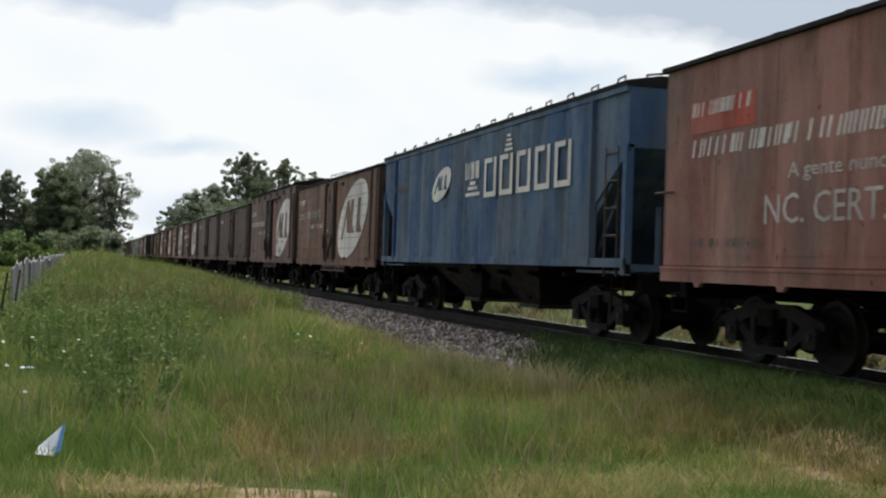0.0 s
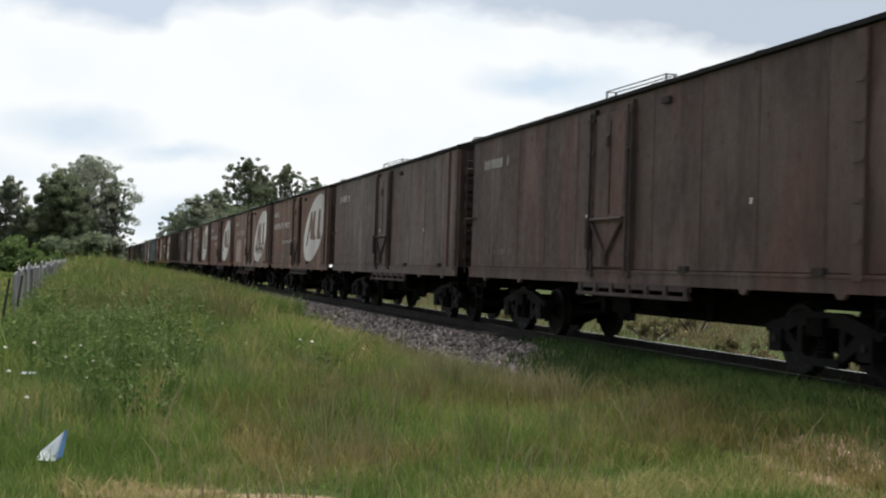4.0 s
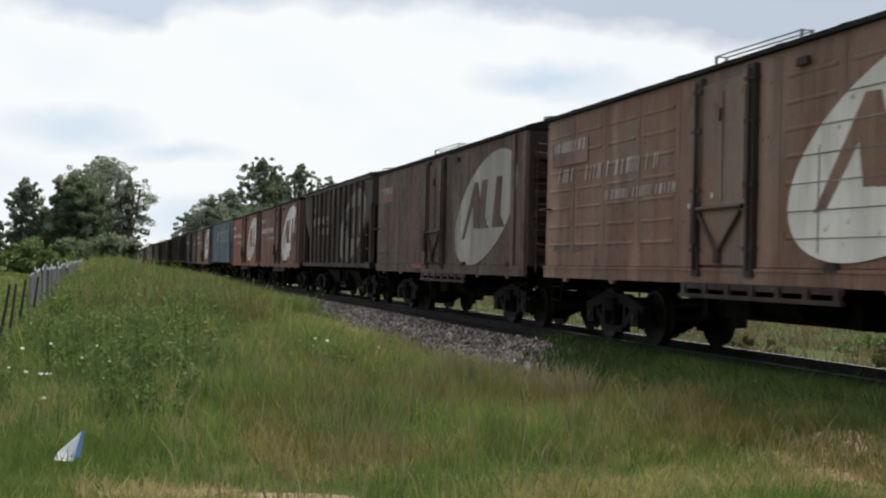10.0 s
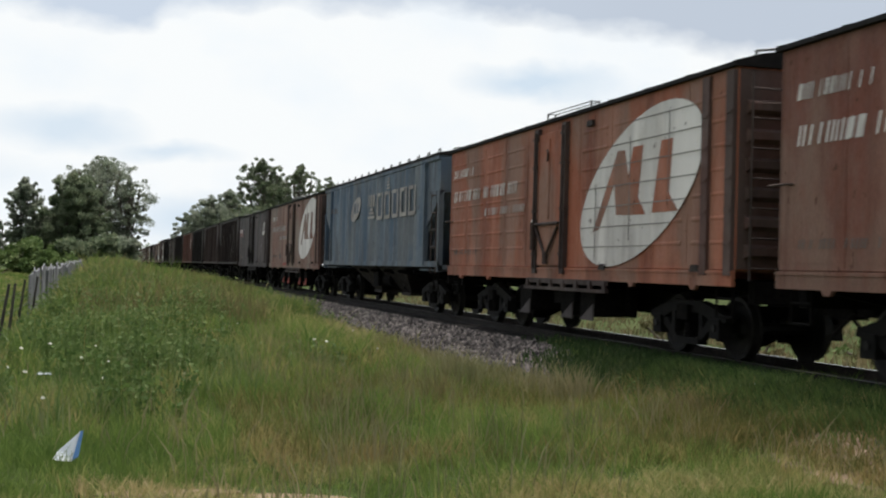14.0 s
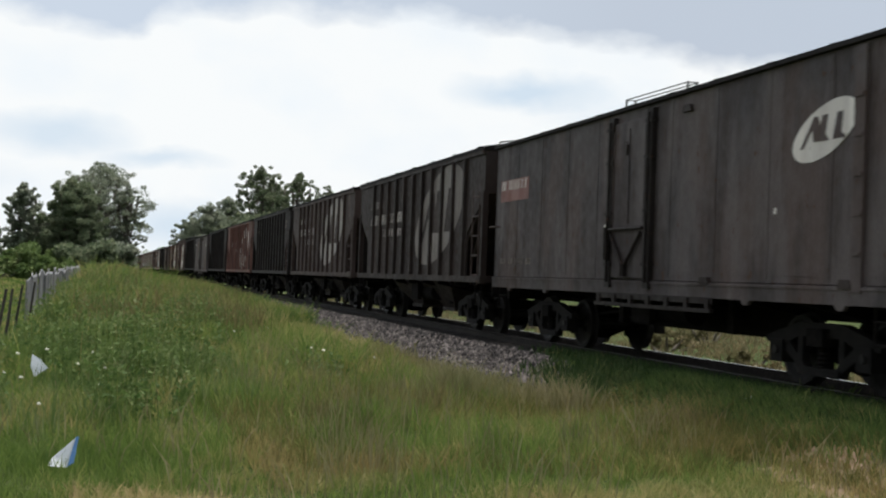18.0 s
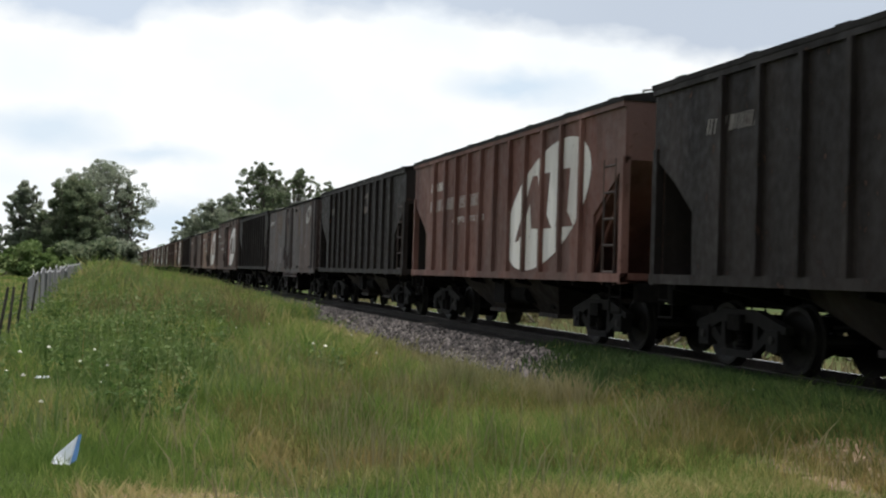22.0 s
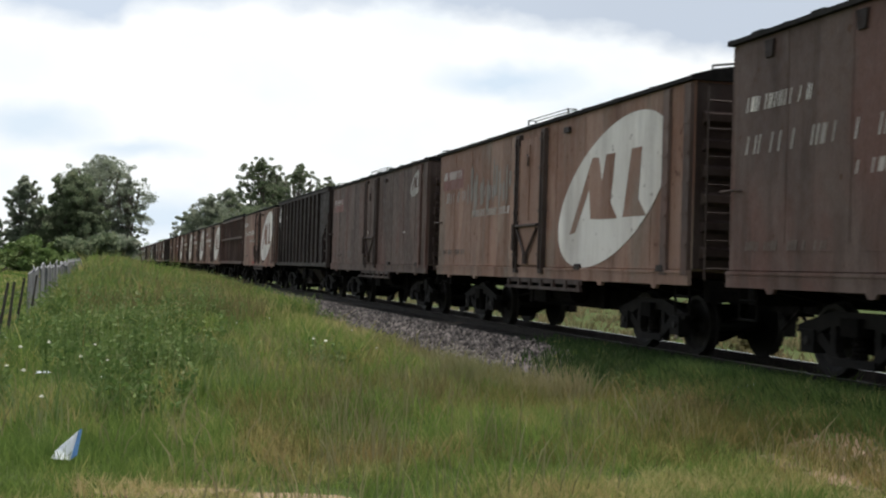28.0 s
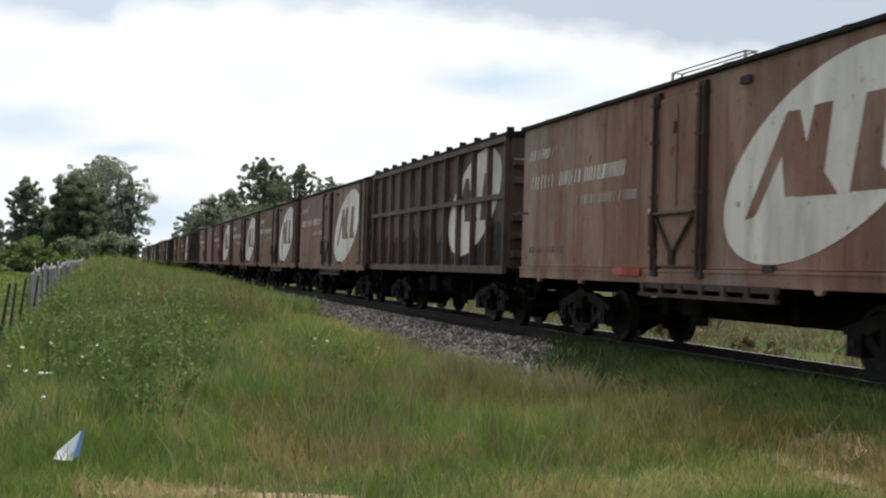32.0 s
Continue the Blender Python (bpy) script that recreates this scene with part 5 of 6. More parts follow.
def box_roof_mesh(bm, half, hatches):
    out = [(-1.345, 3.545), (-1.345, 3.60), (-1.0, 3.70), (-0.5, 3.785), (0, 3.81), (0.5, 3.785), (1.0, 3.70), (1.345, 3.60), (1.345, 3.545)]
    prism(bm, out, -half - 0.05, half + 0.05, "y")
    for k in range(11):
        y = -half + 2 * half * k / 10
        up = [(p, q + 0.009) for p, q in out[1:-1]]
        prism(bm, up + [(1.30, 3.58), (-1.30, 3.58)], y - 0.03, y + 0.03, "y")
    if hatches:
        for k in range(10):
            y = -half * 0.92 + 1.84 * half * k / 9
            for s in (-1, 1):
                block(bm, min(s * 1.26, s * 1.02), max(s * 1.26, s * 1.02), y - 0.13, y + 0.13, 3.58, 3.655)


def sill_mesh(bm, half):
    # shallow at the ends, scalloped over the bogies, with a ledge along its upper edge
    out = [(-half, 1.125), (-half, 0.93)]
    for y in (-half + 1.0, -half + 2.9, half - 2.9, half - 1.0):
        out += [(y - 0.10, 0.93), (y - 0.05, 0.87), (y + 0.05, 0.87), (y + 0.10, 0.93)]
    prism(bm, out + [(half, 0.93), (half, 1.125)], -0.052, 0.0, "x")
    block(bm, -0.066, -0.045, -half, half, 1.085, 1.115)


def door_mesh(bm):
    block(bm, -0.05, 0.0, -0.57, 0.57, 1.16, 3.42)


def batten_mesh(bm):
    block(bm, -0.066, -0.05, -0.025, 0.025, 1.95, 3.30)


def brace_mesh(bm):
    path_tube(bm, [(-0.08, 0.52, 1.80), (-0.09, 0.02, 1.30), (-0.08, -0.52, 1.80)], 0.028, 6)
    tube(bm, (-0.10, 0.60, 1.86), (-0.10, -0.60, 1.86), 0.03, 6)
    tube(bm, (-0.12, 0.58, 1.42), (-0.12, 0.58, 1.90), 0.045, 6)
    tube(bm, (-0.08, 0.02, 1.18), (-0.08, 0.02, 1.36), 0.06, 6)


def lock_mesh(bm):
    path_tube(bm, [(-0.06, 0.10, 3.12), (-0.08, 0.0, 3.06), (-0.08, 0.02, 2.92)], 0.02, 6)


def door_post_mesh(bm):
    block(bm, -0.075, 0.0, -0.09, 0.09, 1.02, 3.52)
    block(bm, -0.11, -0.085, -0.02, 0.02, 1.1, 3.46)
    for z in (1.35, 2.1, 2.85, 3.35):
        block(bm, -0.095, 0.0, -0.11, 0.11, z - 0.025, z + 0.025)


def door_track_mesh(bm):
    block(bm, -0.09, -0.03, -2.62, 1.0, 0.75, 0.80)
    block(bm, -0.055, -0.035, -2.62, 1.0, 0.86, 0.94)
    for k in range(7):
        y = 0.9 - 0.57 * k
        block(bm, -0.08, -0.03, y - 0.05, y + 0.05, 0.80, 0.92)


def end_rib_mesh(bm):
    prism(bm, [(0, -0.09), (-0.11, -0.045), (-0.11, 0.045), (0, 0.09)], -1.16, 1.16, "x")


def corner_post_mesh(bm):
    block(bm, -0.05, 0.02, -0.09, 0.09, 1.06, 3.55)
    for z in (1.45, 1.85, 2.25, 2.65, 3.05):
        block(bm, -0.065, -0.05, -0.07, 0.07, z - 0.02, z + 0.02)


def hand_iron_mesh(bm):
    path_tube(bm, [(0.0, 0.0, 0.0), (-0.09, 0.02, 0.0), (-0.09, 0.36, 0.0), (0.0, 0.38, 0.0)], 0.016, 5)


def stop_block_mesh(bm):
    prism(bm, [(-0.12, 0.0), (0.12, 0.0), (0.09, 0.09), (-0.09, 0.09)], -0.06, 0.0, "x")


def roof_rail_mesh(bm):
    for x in (-1.27, -1.12):
        path_tube(bm, [(x, 0.32, 3.725), (x + 0.02, -1.60, 3.715)], 0.010, 5)
    for y, top in ((0.32, 3.725), (-1.60, 3.715)):
        tube(bm, (-1.27, y, top), (-1.10, y, top), 0.010, 5)


def roof_rail_post_mesh(bm):
    block(bm, -0.012, 0.012, -0.016, 0.016, 3.57, 3.722)


def roof_bracket_mesh(bm):
    prism(bm, [(-0.07, 3.30), (0.07, 3.30), (0.09, 3.50), (-0.09, 3.50)], -0.035, 0.0, "x")


def end_rail_mesh(bm):
    path_tube(bm, [(-0.9, 0, 3.64), (-0.9, 0, 3.80), (-0.3, 0, 3.88), (-0.3, 0, 3.72)], 0.018, 5)


def ladder_mesh(bm):
    for s in (-1, 1):
        tube(bm, (0, s * 0.2, 1.0), (0, s * 0.2, 3.5), 0.016, 5)


def rung_mesh(bm):
    tube(bm, (0, -0.2, 0), (0, 0.2, 0), 0.014, 5)


def runboard_mesh(bm, half):
    for x in (-0.22, 0.0, 0.22):
        block(bm, x - 0.08, x + 0.08, -half, half, 3.845, 3.875)
    for k in range(8):
        y = -half * 0.95 + 1.9 * half * k / 7
        block(bm, -0.3, 0.3, y - 0.03, y + 0.03, 3.79, 3.85)


def chute_mesh(bm):
    prism(bm, [(0.24, 0.62), (-0.20, 0.62), (-0.20, 0.97), (0.10, 0.97)], -0.14, 0.15, "x")


def low_chute_mesh(bm):
    prism(bm, [(0.30, 0.36), (-0.30, 0.36), (-0.30, 0.80), (0.30, 0.80)], -0.12, 0.6, "x")


def low_lip_mesh(bm):
    prism(bm, [(0.27, 0.30), (-0.28, 0.30), (-0.28, 0.56)], -0.15, -0.125, "x")


def chute_lip_mesh(bm):
    prism(bm, [(0.26, 0.54), (-0.20, 0.56), (-0.20, 0.615), (0.26, 0.66)], -0.20, -0.145, "x")


COLOUR_WORD = {"rust": "rust-brown", "taupe": "grey-brown", "plum": "plum-brown", "soot_brown": "sooty brown", "umber": "umber-brown", "maroon": "maroon", "brown": "brown", "redbrown": "red-brown", "orange": "orange-brown", "tan": "tan", "pale": "pale-brown", "dark": "dark-brown",
               "sooty": "sooty", "grey": "grey", "iron": "dark-grey", "blue": "blue", "steel_blue": "faded-blue"}


SIDE_FACE = {}     # where the side sheets of each boxcar lie


def boxcar(colour, length, emblem="big", style="smooth", hatches=False, seed=1, faded=False, red=True, text=True, chutes=False, trim="dark", tall=0.04, dark_door=False, mark=None, end="dark", motto=None, sign=False, outlets=(), number_z=3.08):
    half = length / 2
    w = new("boxcar")
    face = SIDE_FACE[w.name] = -HALF if style == "pressed" else -HALF + 0.0135
    paint, trim_paint = paint_of(colour, w, seed), PAINT[trim]
    words = {"big": "with a large pale oval on its side", "small": "with a small pale oval near its end", "none": "with a bare weathered side"}[emblem]
    tagged(w, f"old {COLOUR_WORD[colour]} steel boxcar {words}", "boxcar", "wagons of the freight train")
    part("body", shape(("body", length, tall), lambda b: box_body_mesh(b, half, tall), 0.02), paint, w)
    step_ = length / 10
    for s in (-1, 1):
        turn = 0 if s < 0 else 180
        for k in range(11):
            y = -half + step_ * k
            if abs(y) > 1.0:
                part("seam", shape("seam", seam_mesh), paint, w, at=pose(s * (HALF - 0.02), y - math.copysign(0.03, y) * (k in (0, 10)), tall, 0, 0, turn))
            if k < 10 and (y > 0.9 or y + step_ < -0.9):
                pn = part("side_panel", shape(("side_panel", round(step_, 3)), lambda b: side_panel_mesh(b, step_ - 0.1)), paint, w, at=pose(s * (HALF - 0.02), y + step_ / 2, tall * 0.5, 0, 0, turn))
                for j in range(7 if style == "pressed" else 0):
                    part("pressed_rib", shape(("pressed_rib", round(step_, 3)), lambda b: pressed_rib_mesh(b, step_ - 0.1)), paint, pn, at=pose(0, 0, 1.45 + 0.30 * j))
    up = pose(0, 0, tall)
    part("roof", shape(("roof", length, hatches), lambda b: box_roof_mesh(b, half, hatches)), ROOFING, w, "dark ribbed steel roof", up)
    for s in (-1, 1):
        part("side_sill", shape(("side_sill", length), lambda b: sill_mesh(b, half)), paint, w, at=pose(s * (HALF - 0.04), 0, 0, 0, 0, 0 if s < 0 else 180))
    part("running_board", shape(("running_board", length), lambda b: runboard_mesh(b, half - 0.3)), ROOFING, w, at=up)
    rr = part("roof_rail", shape("roof_rail", roof_rail_mesh), PIPE, w, "galvanised grab rail on the roof", up)
    for x, y in ((-1.26, 0.32), (-1.25, -1.60), (-1.12, 0.32), (-1.12, -1.60)):
        part("post", shape("roof_rail_post", roof_rail_post_mesh), PIPE, rr, at=pose(x, y, 0))
    if tall > 0.2:
        for s in (-1, 1):
            for k in range(7):
                part("roof_bracket", shape("roof_bracket", roof_bracket_mesh), PAINT["soot_brown"], w, at=pose(s * (HALF - 0.02), half * (0.86 - 0.287 * k), tall - 0.02, 0, 0, 0 if s < 0 else 180))
    part("end_rail", shape("end_rail", end_rail_mesh), PIPE, w, at=pose(0, -half + 0.25, tall))
    grime = PAINT["dark"]
    # the ends get a darker paint that holds both dirt and their shade
    end_paint = PAINT[end]
    for s in (-1, 1):
        turn = 0 if s < 0 else 180
        part("end_wall", shape(("end_wall", tall), lambda b: block(b, -HALF + 0.05, HALF - 0.05, -0.006, 0.02, 1.14, 3.52 + tall)), end_paint, w, "ribbed end wall darkened for dirt and shade", pose(0, s * half, 0, 0, 0, turn))
        d = part("door", shape("door", door_mesh, 0.006), PAINT["soot_brown"] if dark_door else paint, w, "sliding door with a braced foot", pose(s * (HALF - 0.02), 0, 0, 0, 0, turn))
        part("brace", shape("brace", brace_mesh), trim_paint, d)
        part("lock", shape("lock", lock_mesh), trim_paint, d)
        for y in (-0.53, 0.0, 0.53):
            part("batten", shape("batten", batten_mesh), paint, d, at=pose(0, y, 0))
        for y in (-0.70, 0.62):
            part("door_post", shape("door_post", door_post_mesh), trim_paint, w, at=pose(s * (HALF - 0.02), y, 0, 0, 0, turn))
        part("door_track", shape("door_track", door_track_mesh), trim_paint, w, at=pose(s * (HALF - 0.01), 0, 0, 0, 0, 0) if s < 0 else pose(HALF - 0.01, 0, 0, 0, 0, 180))
        for y in (-half + 0.10, -half + 0.72):
            part("corner_post", shape("corner_post", corner_post_mesh), PAINT["iron" if colour in ("iron", "grey") else "umber"], w, at=pose(s * (HALF - 0.02), y, 0, 0, 0, turn))
        for z in (1.35, 1.7, 2.05, 2.4, 2.75, 3.1):
            part("end_rib", shape("end_rib", end_rib_mesh), end_paint, w, at=pose(0, s * (half + 0.006), z, 0, 0, turn))
        part("hand_iron", shape("hand_iron", hand_iron_mesh), grime, w, at=pose(s * (HALF - 0.02), half - 0.28, 2.08) if s < 0 else pose(HALF - 0.02, half + 0.08, 2.08, 0, 0, 180))
        for y in (-2.35, -5.35):
            part("stop_block", shape("stop_block", stop_block_mesh), PAINT["soot_brown"], w, at=pose(s * (HALF - 0.02), y, 1.10, 0, 0, turn))
        part("stop_block", shape("stop_block", stop_block_mesh), PAINT["soot_brown"], w, at=pose(s * (HALF - 0.02), -1.75, 3.34, 0, 0, turn))
    ladder = part("ladder", shape("ladder", ladder_mesh), grime, w, at=pose(-0.95, -half - 0.14, 0, 0, 0, 90))
    for k in range(7):
        part("rung", shape("rung", rung_mesh), grime, ladder, at=pose(0, 0, 1.15 + 0.36 * k))
    white = DULL_WHITE if faded else WHITE
    if emblem == "big":
        u, z = mark or (-0.265 * length, 2.29)
        add_emblem(w, u, z, 2.05, 1.13, white, paint, face)
        # thin grey lines drawn on the oval where ribs and seams run
        if style == "pressed":
            for j in range(7):
                zz = 1.45 + 0.30 * j
                q = (zz - z) / 1.13
                if abs(q) < 0.93:
                    mid, reach = 0.48 * q, 0.877 * math.sqrt(1 - q * q)
                    add_plate(w, "pressed_line", "thin grey line over a pressed rib", u - 2.05 * (mid - reach), zz, 4.1 * reach, 0.014, FADED_WHITE, face, 0.009)
            for j in (-1, 0, 1):
                add_plate(w, "seam_line", "thin grey line along a seam", u + 0.2 + 1.25 * j, z - 0.45 * j, 0.018, 1.5 - 0.35 * abs(j), FADED_WHITE, face, 0.009)
    elif emblem == "small":
        u, z = mark or (-0.385 * length, 2.76)
        add_emblem(w, u, z, 0.60, 0.32, white, paint, face)
    if chutes:
        for y in (half - 1.2, half - 2.5, half - 3.9, half - 5.2):
            c = part("chute", shape("chute", chute_mesh), PAINT["soot_brown"], w, "sloping discharge chute", pose(-1.0, y, 0))
            part("lip", shape("chute_lip", chute_lip_mesh), PAINT["umber"], c)
    for y in outlets:
        c = part("chute", shape("low_chute", low_chute_mesh), UNDER, w, "square discharge chute below the floor", pose(-1.02, y, 0))
        part("lip", shape("low_lip", low_lip_mesh), RED_PATCH if colour == "pale" else PAINT["iron"], c, "red painted sloping plate" if colour == "pale" else "grey sloping plate")
    u = half - (0.70 if length > 13 else 0.30)
    if red:
        add_plate(w, "number_patch", "faded red patch behind the wagon number", u, number_z - 0.10, 1.55, 0.40, RED_PATCH if red == "bright" else FADED_RED, face)
    add_bars(w, "number_lettering", "white painted number", u - 0.03, number_z, 1.40, 0.18, NUMBER, LETTER_WHITE if faded else WHITE, seed, face - 0.004)
    if text:
        add_bars(w, "lettering", "white painted lettering", u - 0.05, 2.60, 4.15, 0.23, NAME, DULL_WHITE if seed in (25, 11, 26) else LETTER_WHITE if seed in (3, 10, 8, 16) else WHITE, seed + 7, face, worn=0.5 if seed in (25, 26, 10) else 0.1)
        if motto:
            add_words(w, "motto", "white painted words", "A gente nunca para", u - 2.25, motto, 2.5, 0.22, LETTER_WHITE, face)
        else:
            add_bars(w, "small_lettering", "white painted lettering", u - 2.25, 2.20, 2.4, 0.15, MOTTO, LETTER_WHITE, seed + 9, face)
    add_bars(w, "data_lettering", "small faded lettering", u - 0.1, 1.42, 1.7, 0.11, DATA, DIM_WHITE, seed + 3, face)
    if seed in (7, 16, 27):
        add_plate(w, "data_panel", "small pale data panel", u - 2.45, 1.42, 0.62, 0.22, DIM_WHITE, face)
    for k, (ru, rz) in enumerate(((0.92, 1.92), (0.22, 2.02), (-3.9, 1.95))):
        if (seed + k) % 3:
            add_plate(w, "reflector", "small white reflector plate", ru, rz, 0.055, 0.07, WHITE, -HALF - 0.05 if k == 1 else face - 0.004)
    if sign:
        add_plate(w, "sill_sign", "red painted sill sign", 2.0, 1.08, 0.95, 0.11, RED_PATCH, -HALF + 0.008 - 0.05)
    add_running_gear(w, length)
    return w


def hopper_body_mesh(bm, half, top, style):
    # the side sheets end in a slope and an upright edge; the bin's slope goes on behind them
    side = [(-half, top), (-half, 2.75), (-half + 1.15, 2.03), (-half + 1.17, 1.12), (half - 1.17, 1.12), (half - 1.15, 2.03), (half, 2.75), (half, top)]
    prism(bm, side, -HALF + 0.05, -HALF + 0.09, "x")
    prism(bm, side, HALF - 0.09, HALF - 0.05, "x")
    core = [(-half, top - 0.002), (-half, 2.80), (-half + 2.1, 1.12), (half - 2.1, 1.12), (half, 2.80), (half, top - 0.002)]
    prism(bm, core, -HALF + 0.09, HALF - 0.09, "x")


def fold_mesh(bm, width, top):
    prism(bm, [(0.001, -width / 2), (-0.04, -width / 4), (-0.04, width / 4), (0.001, width / 2)], 1.14, top - 0.11, "z")


def rib_mesh(bm, z0, z1):
    prism(bm, [(0.0, -0.045), (-0.075, -0.045), (-0.075, 0.045), (0.0, 0.045)], z0, z1, "z")


def chord_mesh(bm, half, z0, z1, x):
    for s in (-1, 1):
        a, b = sorted((s * (HALF - 0.06), s * x))
        block(bm, a, b, -half, half, z0, z1)


def end_frame_mesh(bm, half, high):
    # corner posts, platform and brace at one open end
    for s in (-1, 1):
        block(bm, s * 1.22 - 0.06, s * 1.22 + 0.06, -half, -half + 0.12, 0.98, high + 0.05)
        tube(bm, (s * 1.05, -half + 0.1, high), (s * 1.05, -half + 1.6, 1.15), 0.04, 6)
    block(bm, -1.25, 1.25, -half, -half + 0.12, 1.0, 1.14)
    block(bm, -1.2, 1.2, -half, -half + 1.9, 1.0, 1.04)
    tube(bm, (-0.5, -half + 0.5, 1.0), (-0.5, -half + 0.5, 2.0), 0.05, 8)


def shade_sheet_mesh(bm, half, high):
    # added sheets that close the view through the end, coloured for its shade
    block(bm, 0.30, 0.34, -half + 0.14, -half + 1.8, 1.04, high)
    block(bm, 0.34, 1.16, -half + 0.14, -half + 0.17, 1.04, high)


def hop_ladder_mesh(bm):
    for s in (-1, 1):
        tube(bm, (0, s * 0.22, 1.05), (0, s * 0.22, 2.95), 0.022, 6)


def hop_rung_mesh(bm):
    tube(bm, (0, -0.22, 0), (0, 0.22, 0), 0.022, 6)


def bin_mesh(bm):
    a = [(-1.75, 1.12), (1.75, 1.12), (0.45, 0.38), (-0.45, 0.38)]
    b = [(-0.95, 1.2), (0.95, 1.2), (0.35, 0.34), (-0.35, 0.34)]
    v0 = [bm.verts.new((x, y, z)) for (y, z), x in zip(a, (-1.1, -1.1, -0.55, -0.55))]
    v1 = [bm.verts.new((-v.co.x, v.co.y, v.co.z)) for v in v0]
    bm.faces.new(v0)
    bm.faces.new(v1[::-1])
    for i in range(4):
        j = (i + 1) % 4
        bm.faces.new((v0[i], v1[i], v1[j], v0[j]))
    block(bm, -0.6, 0.6, -0.5, 0.5, 0.30, 0.38)


def hopper_roof_mesh(bm, half, top, loops):
    out = [(-HALF - 0.01, top - 0.02), (-HALF - 0.01, top + 0.05), (-0.8, top + 0.14), (0.8, top + 0.14), (HALF + 0.01, top + 0.05), (HALF + 0.01, top - 0.02)]
    prism(bm, out, -half - 0.03, half + 0.03, "y")
    if not loops:
        for k in range(7):
            y = -half * 0.9 + 1.8 * half * k / 6
            block(bm, -1.22, -0.9, y - 0.14, y + 0.14, top + 0.03, top + 0.10)


def loop_mesh(bm):
    path_tube(bm, [(0, -0.20, 0), (0, -0.18, 0.115), (0.05, 0.18, 0.115), (0.05, 0.20, 0)], 0.016, 5)


def trade_frame_mesh(bm):
    # a plain upright frame, open on one side
    for y0, y1, z0, z1 in ((-0.13, 0.0, -0.37, 0.37), (-0.70, -0.57, -0.37, 0.37), (-0.57, -0.13, -0.37, -0.27), (-0.45, -0.13, 0.28, 0.37)):
        block(bm, -0.003, 0.0, y0, y1, z0, z1)


def hopper(colour, length, style="ribbed", emblem="none", seed=1, faded=True, top=3.69, text=True, mark=None, ribs=None, motto=False):
    half = length / 2
    w = new("hopper_wagon")
    paint = paint_of(colour, w, seed)
    smooth = style == "smooth"
    words = "with smooth sides and roof loops" if smooth else {"big": "with ribs and a large pale oval", "small": "with side ribs and a small oval", "front": "with ribs and a white oval", "none": "with plain side ribs"}[emblem]
    tagged(w, f"{COLOUR_WORD[colour]} covered hopper wagon {words}", "hopper wagon", "wagons of the freight train")
    part("body", shape(("hopper_body", length, top, style), lambda b: hopper_body_mesh(b, half, top, style)), paint, w)
    part("roof", shape(("hopper_roof", length, top, smooth), lambda b: hopper_roof_mesh(b, half, top, smooth)), ROOFING, w, "dark steel roof with hatches")
    part("lower_chord", shape(("lower_chord", length), lambda b: chord_mesh(b, half, 1.0, 1.13, HALF)), paint, w, at=pose(0, 0, 0.09 if smooth else 0))
    part("upper_chord", shape(("upper_chord", length, top), lambda b: chord_mesh(b, half, top - 0.1, top, HALF)), paint, w)
    if not smooth:
        first, pitch, k = ribs or (half - 1.95, 0.895, 11)
        for i in range(k):
            y = first - pitch * i
            for s in (-1, 1):
                part("side_rib", shape(("side_rib", top), lambda b: rib_mesh(b, 1.13, top - 0.1)), paint, w, at=pose(s * (HALF - 0.05), y, 0, 0, 0, 0 if s < 0 else 180))
    else:
        for s in (-1, 1):
            for y in (-half + 1.22, half - 1.22):
                part("side_rib", shape(("side_rib", top), lambda b: rib_mesh(b, 1.13, top - 0.1)), paint, w, at=pose(s * (HALF - 0.05), y, 0, 0, 0, 0 if s < 0 else 180))
            for i in range(11):
                wd = (length - 2.6) / 11
                part("side_sheet", shape(("side_sheet", round(wd, 3), top), lambda b: fold_mesh(b, wd, top)), paint, w, at=pose(s * (HALF - 0.05), -half + 1.3 + wd * (i + 0.5), 0, 0, 0, 0 if s < 0 else 180))
        for i in range(15):
            y = half * 0.93 - 1.86 * half * i / 14
            part("roof_loop", shape("roof_loop", loop_mesh), PIPE, w, at=pose(-1.18, y, top + 0.05))
    for s in (-1, 1):
        part("end_frame", shape(("end_frame", length), lambda b: end_frame_mesh(b, half, 2.80)), paint, w, at=pose(0, 0, 0, 0, 0, 0 if s < 0 else 180))
        part("end_bulkhead", shape(("dark_sheet", length), lambda b: shade_sheet_mesh(b, half, 2.80)), PAINT["sooty"], w, "dark sheet added for the shade in the open end", pose(0, 0, 0, 0, 0, 0 if s < 0 else 180))
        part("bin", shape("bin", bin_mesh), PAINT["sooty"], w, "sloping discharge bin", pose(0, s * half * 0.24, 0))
    ladder = part("ladder", shape("hop_ladder", hop_ladder_mesh), PAINT["dark"], w, at=pose(-HALF + 0.06, -half + 0.55, -0.1))
    for k in range(5):
        part("rung", shape("hop_rung", hop_rung_mesh), PAINT["dark"], ladder, at=pose(0, 0, 1.25 + 0.4 * k))
    part("end_rail", shape("end_rail", end_rail_mesh), PIPE, w, at=pose(0, -half + 0.2, top - 3.62))
    white = DULL_WHITE if faded == "slightly" else FADED_WHITE if faded else WHITE
    face = -HALF + 0.048 if not smooth else -HALF + 0.008
    if emblem == "big":
        u, z = mark or (-0.225 * length, 2.40)
        add_emblem(w, u, z, 2.05, 1.11, white, paint, face)
    elif emblem == "small":
        u, z, rx, rz = mark or (-0.12 * length, 3.04, 0.58, 0.31)
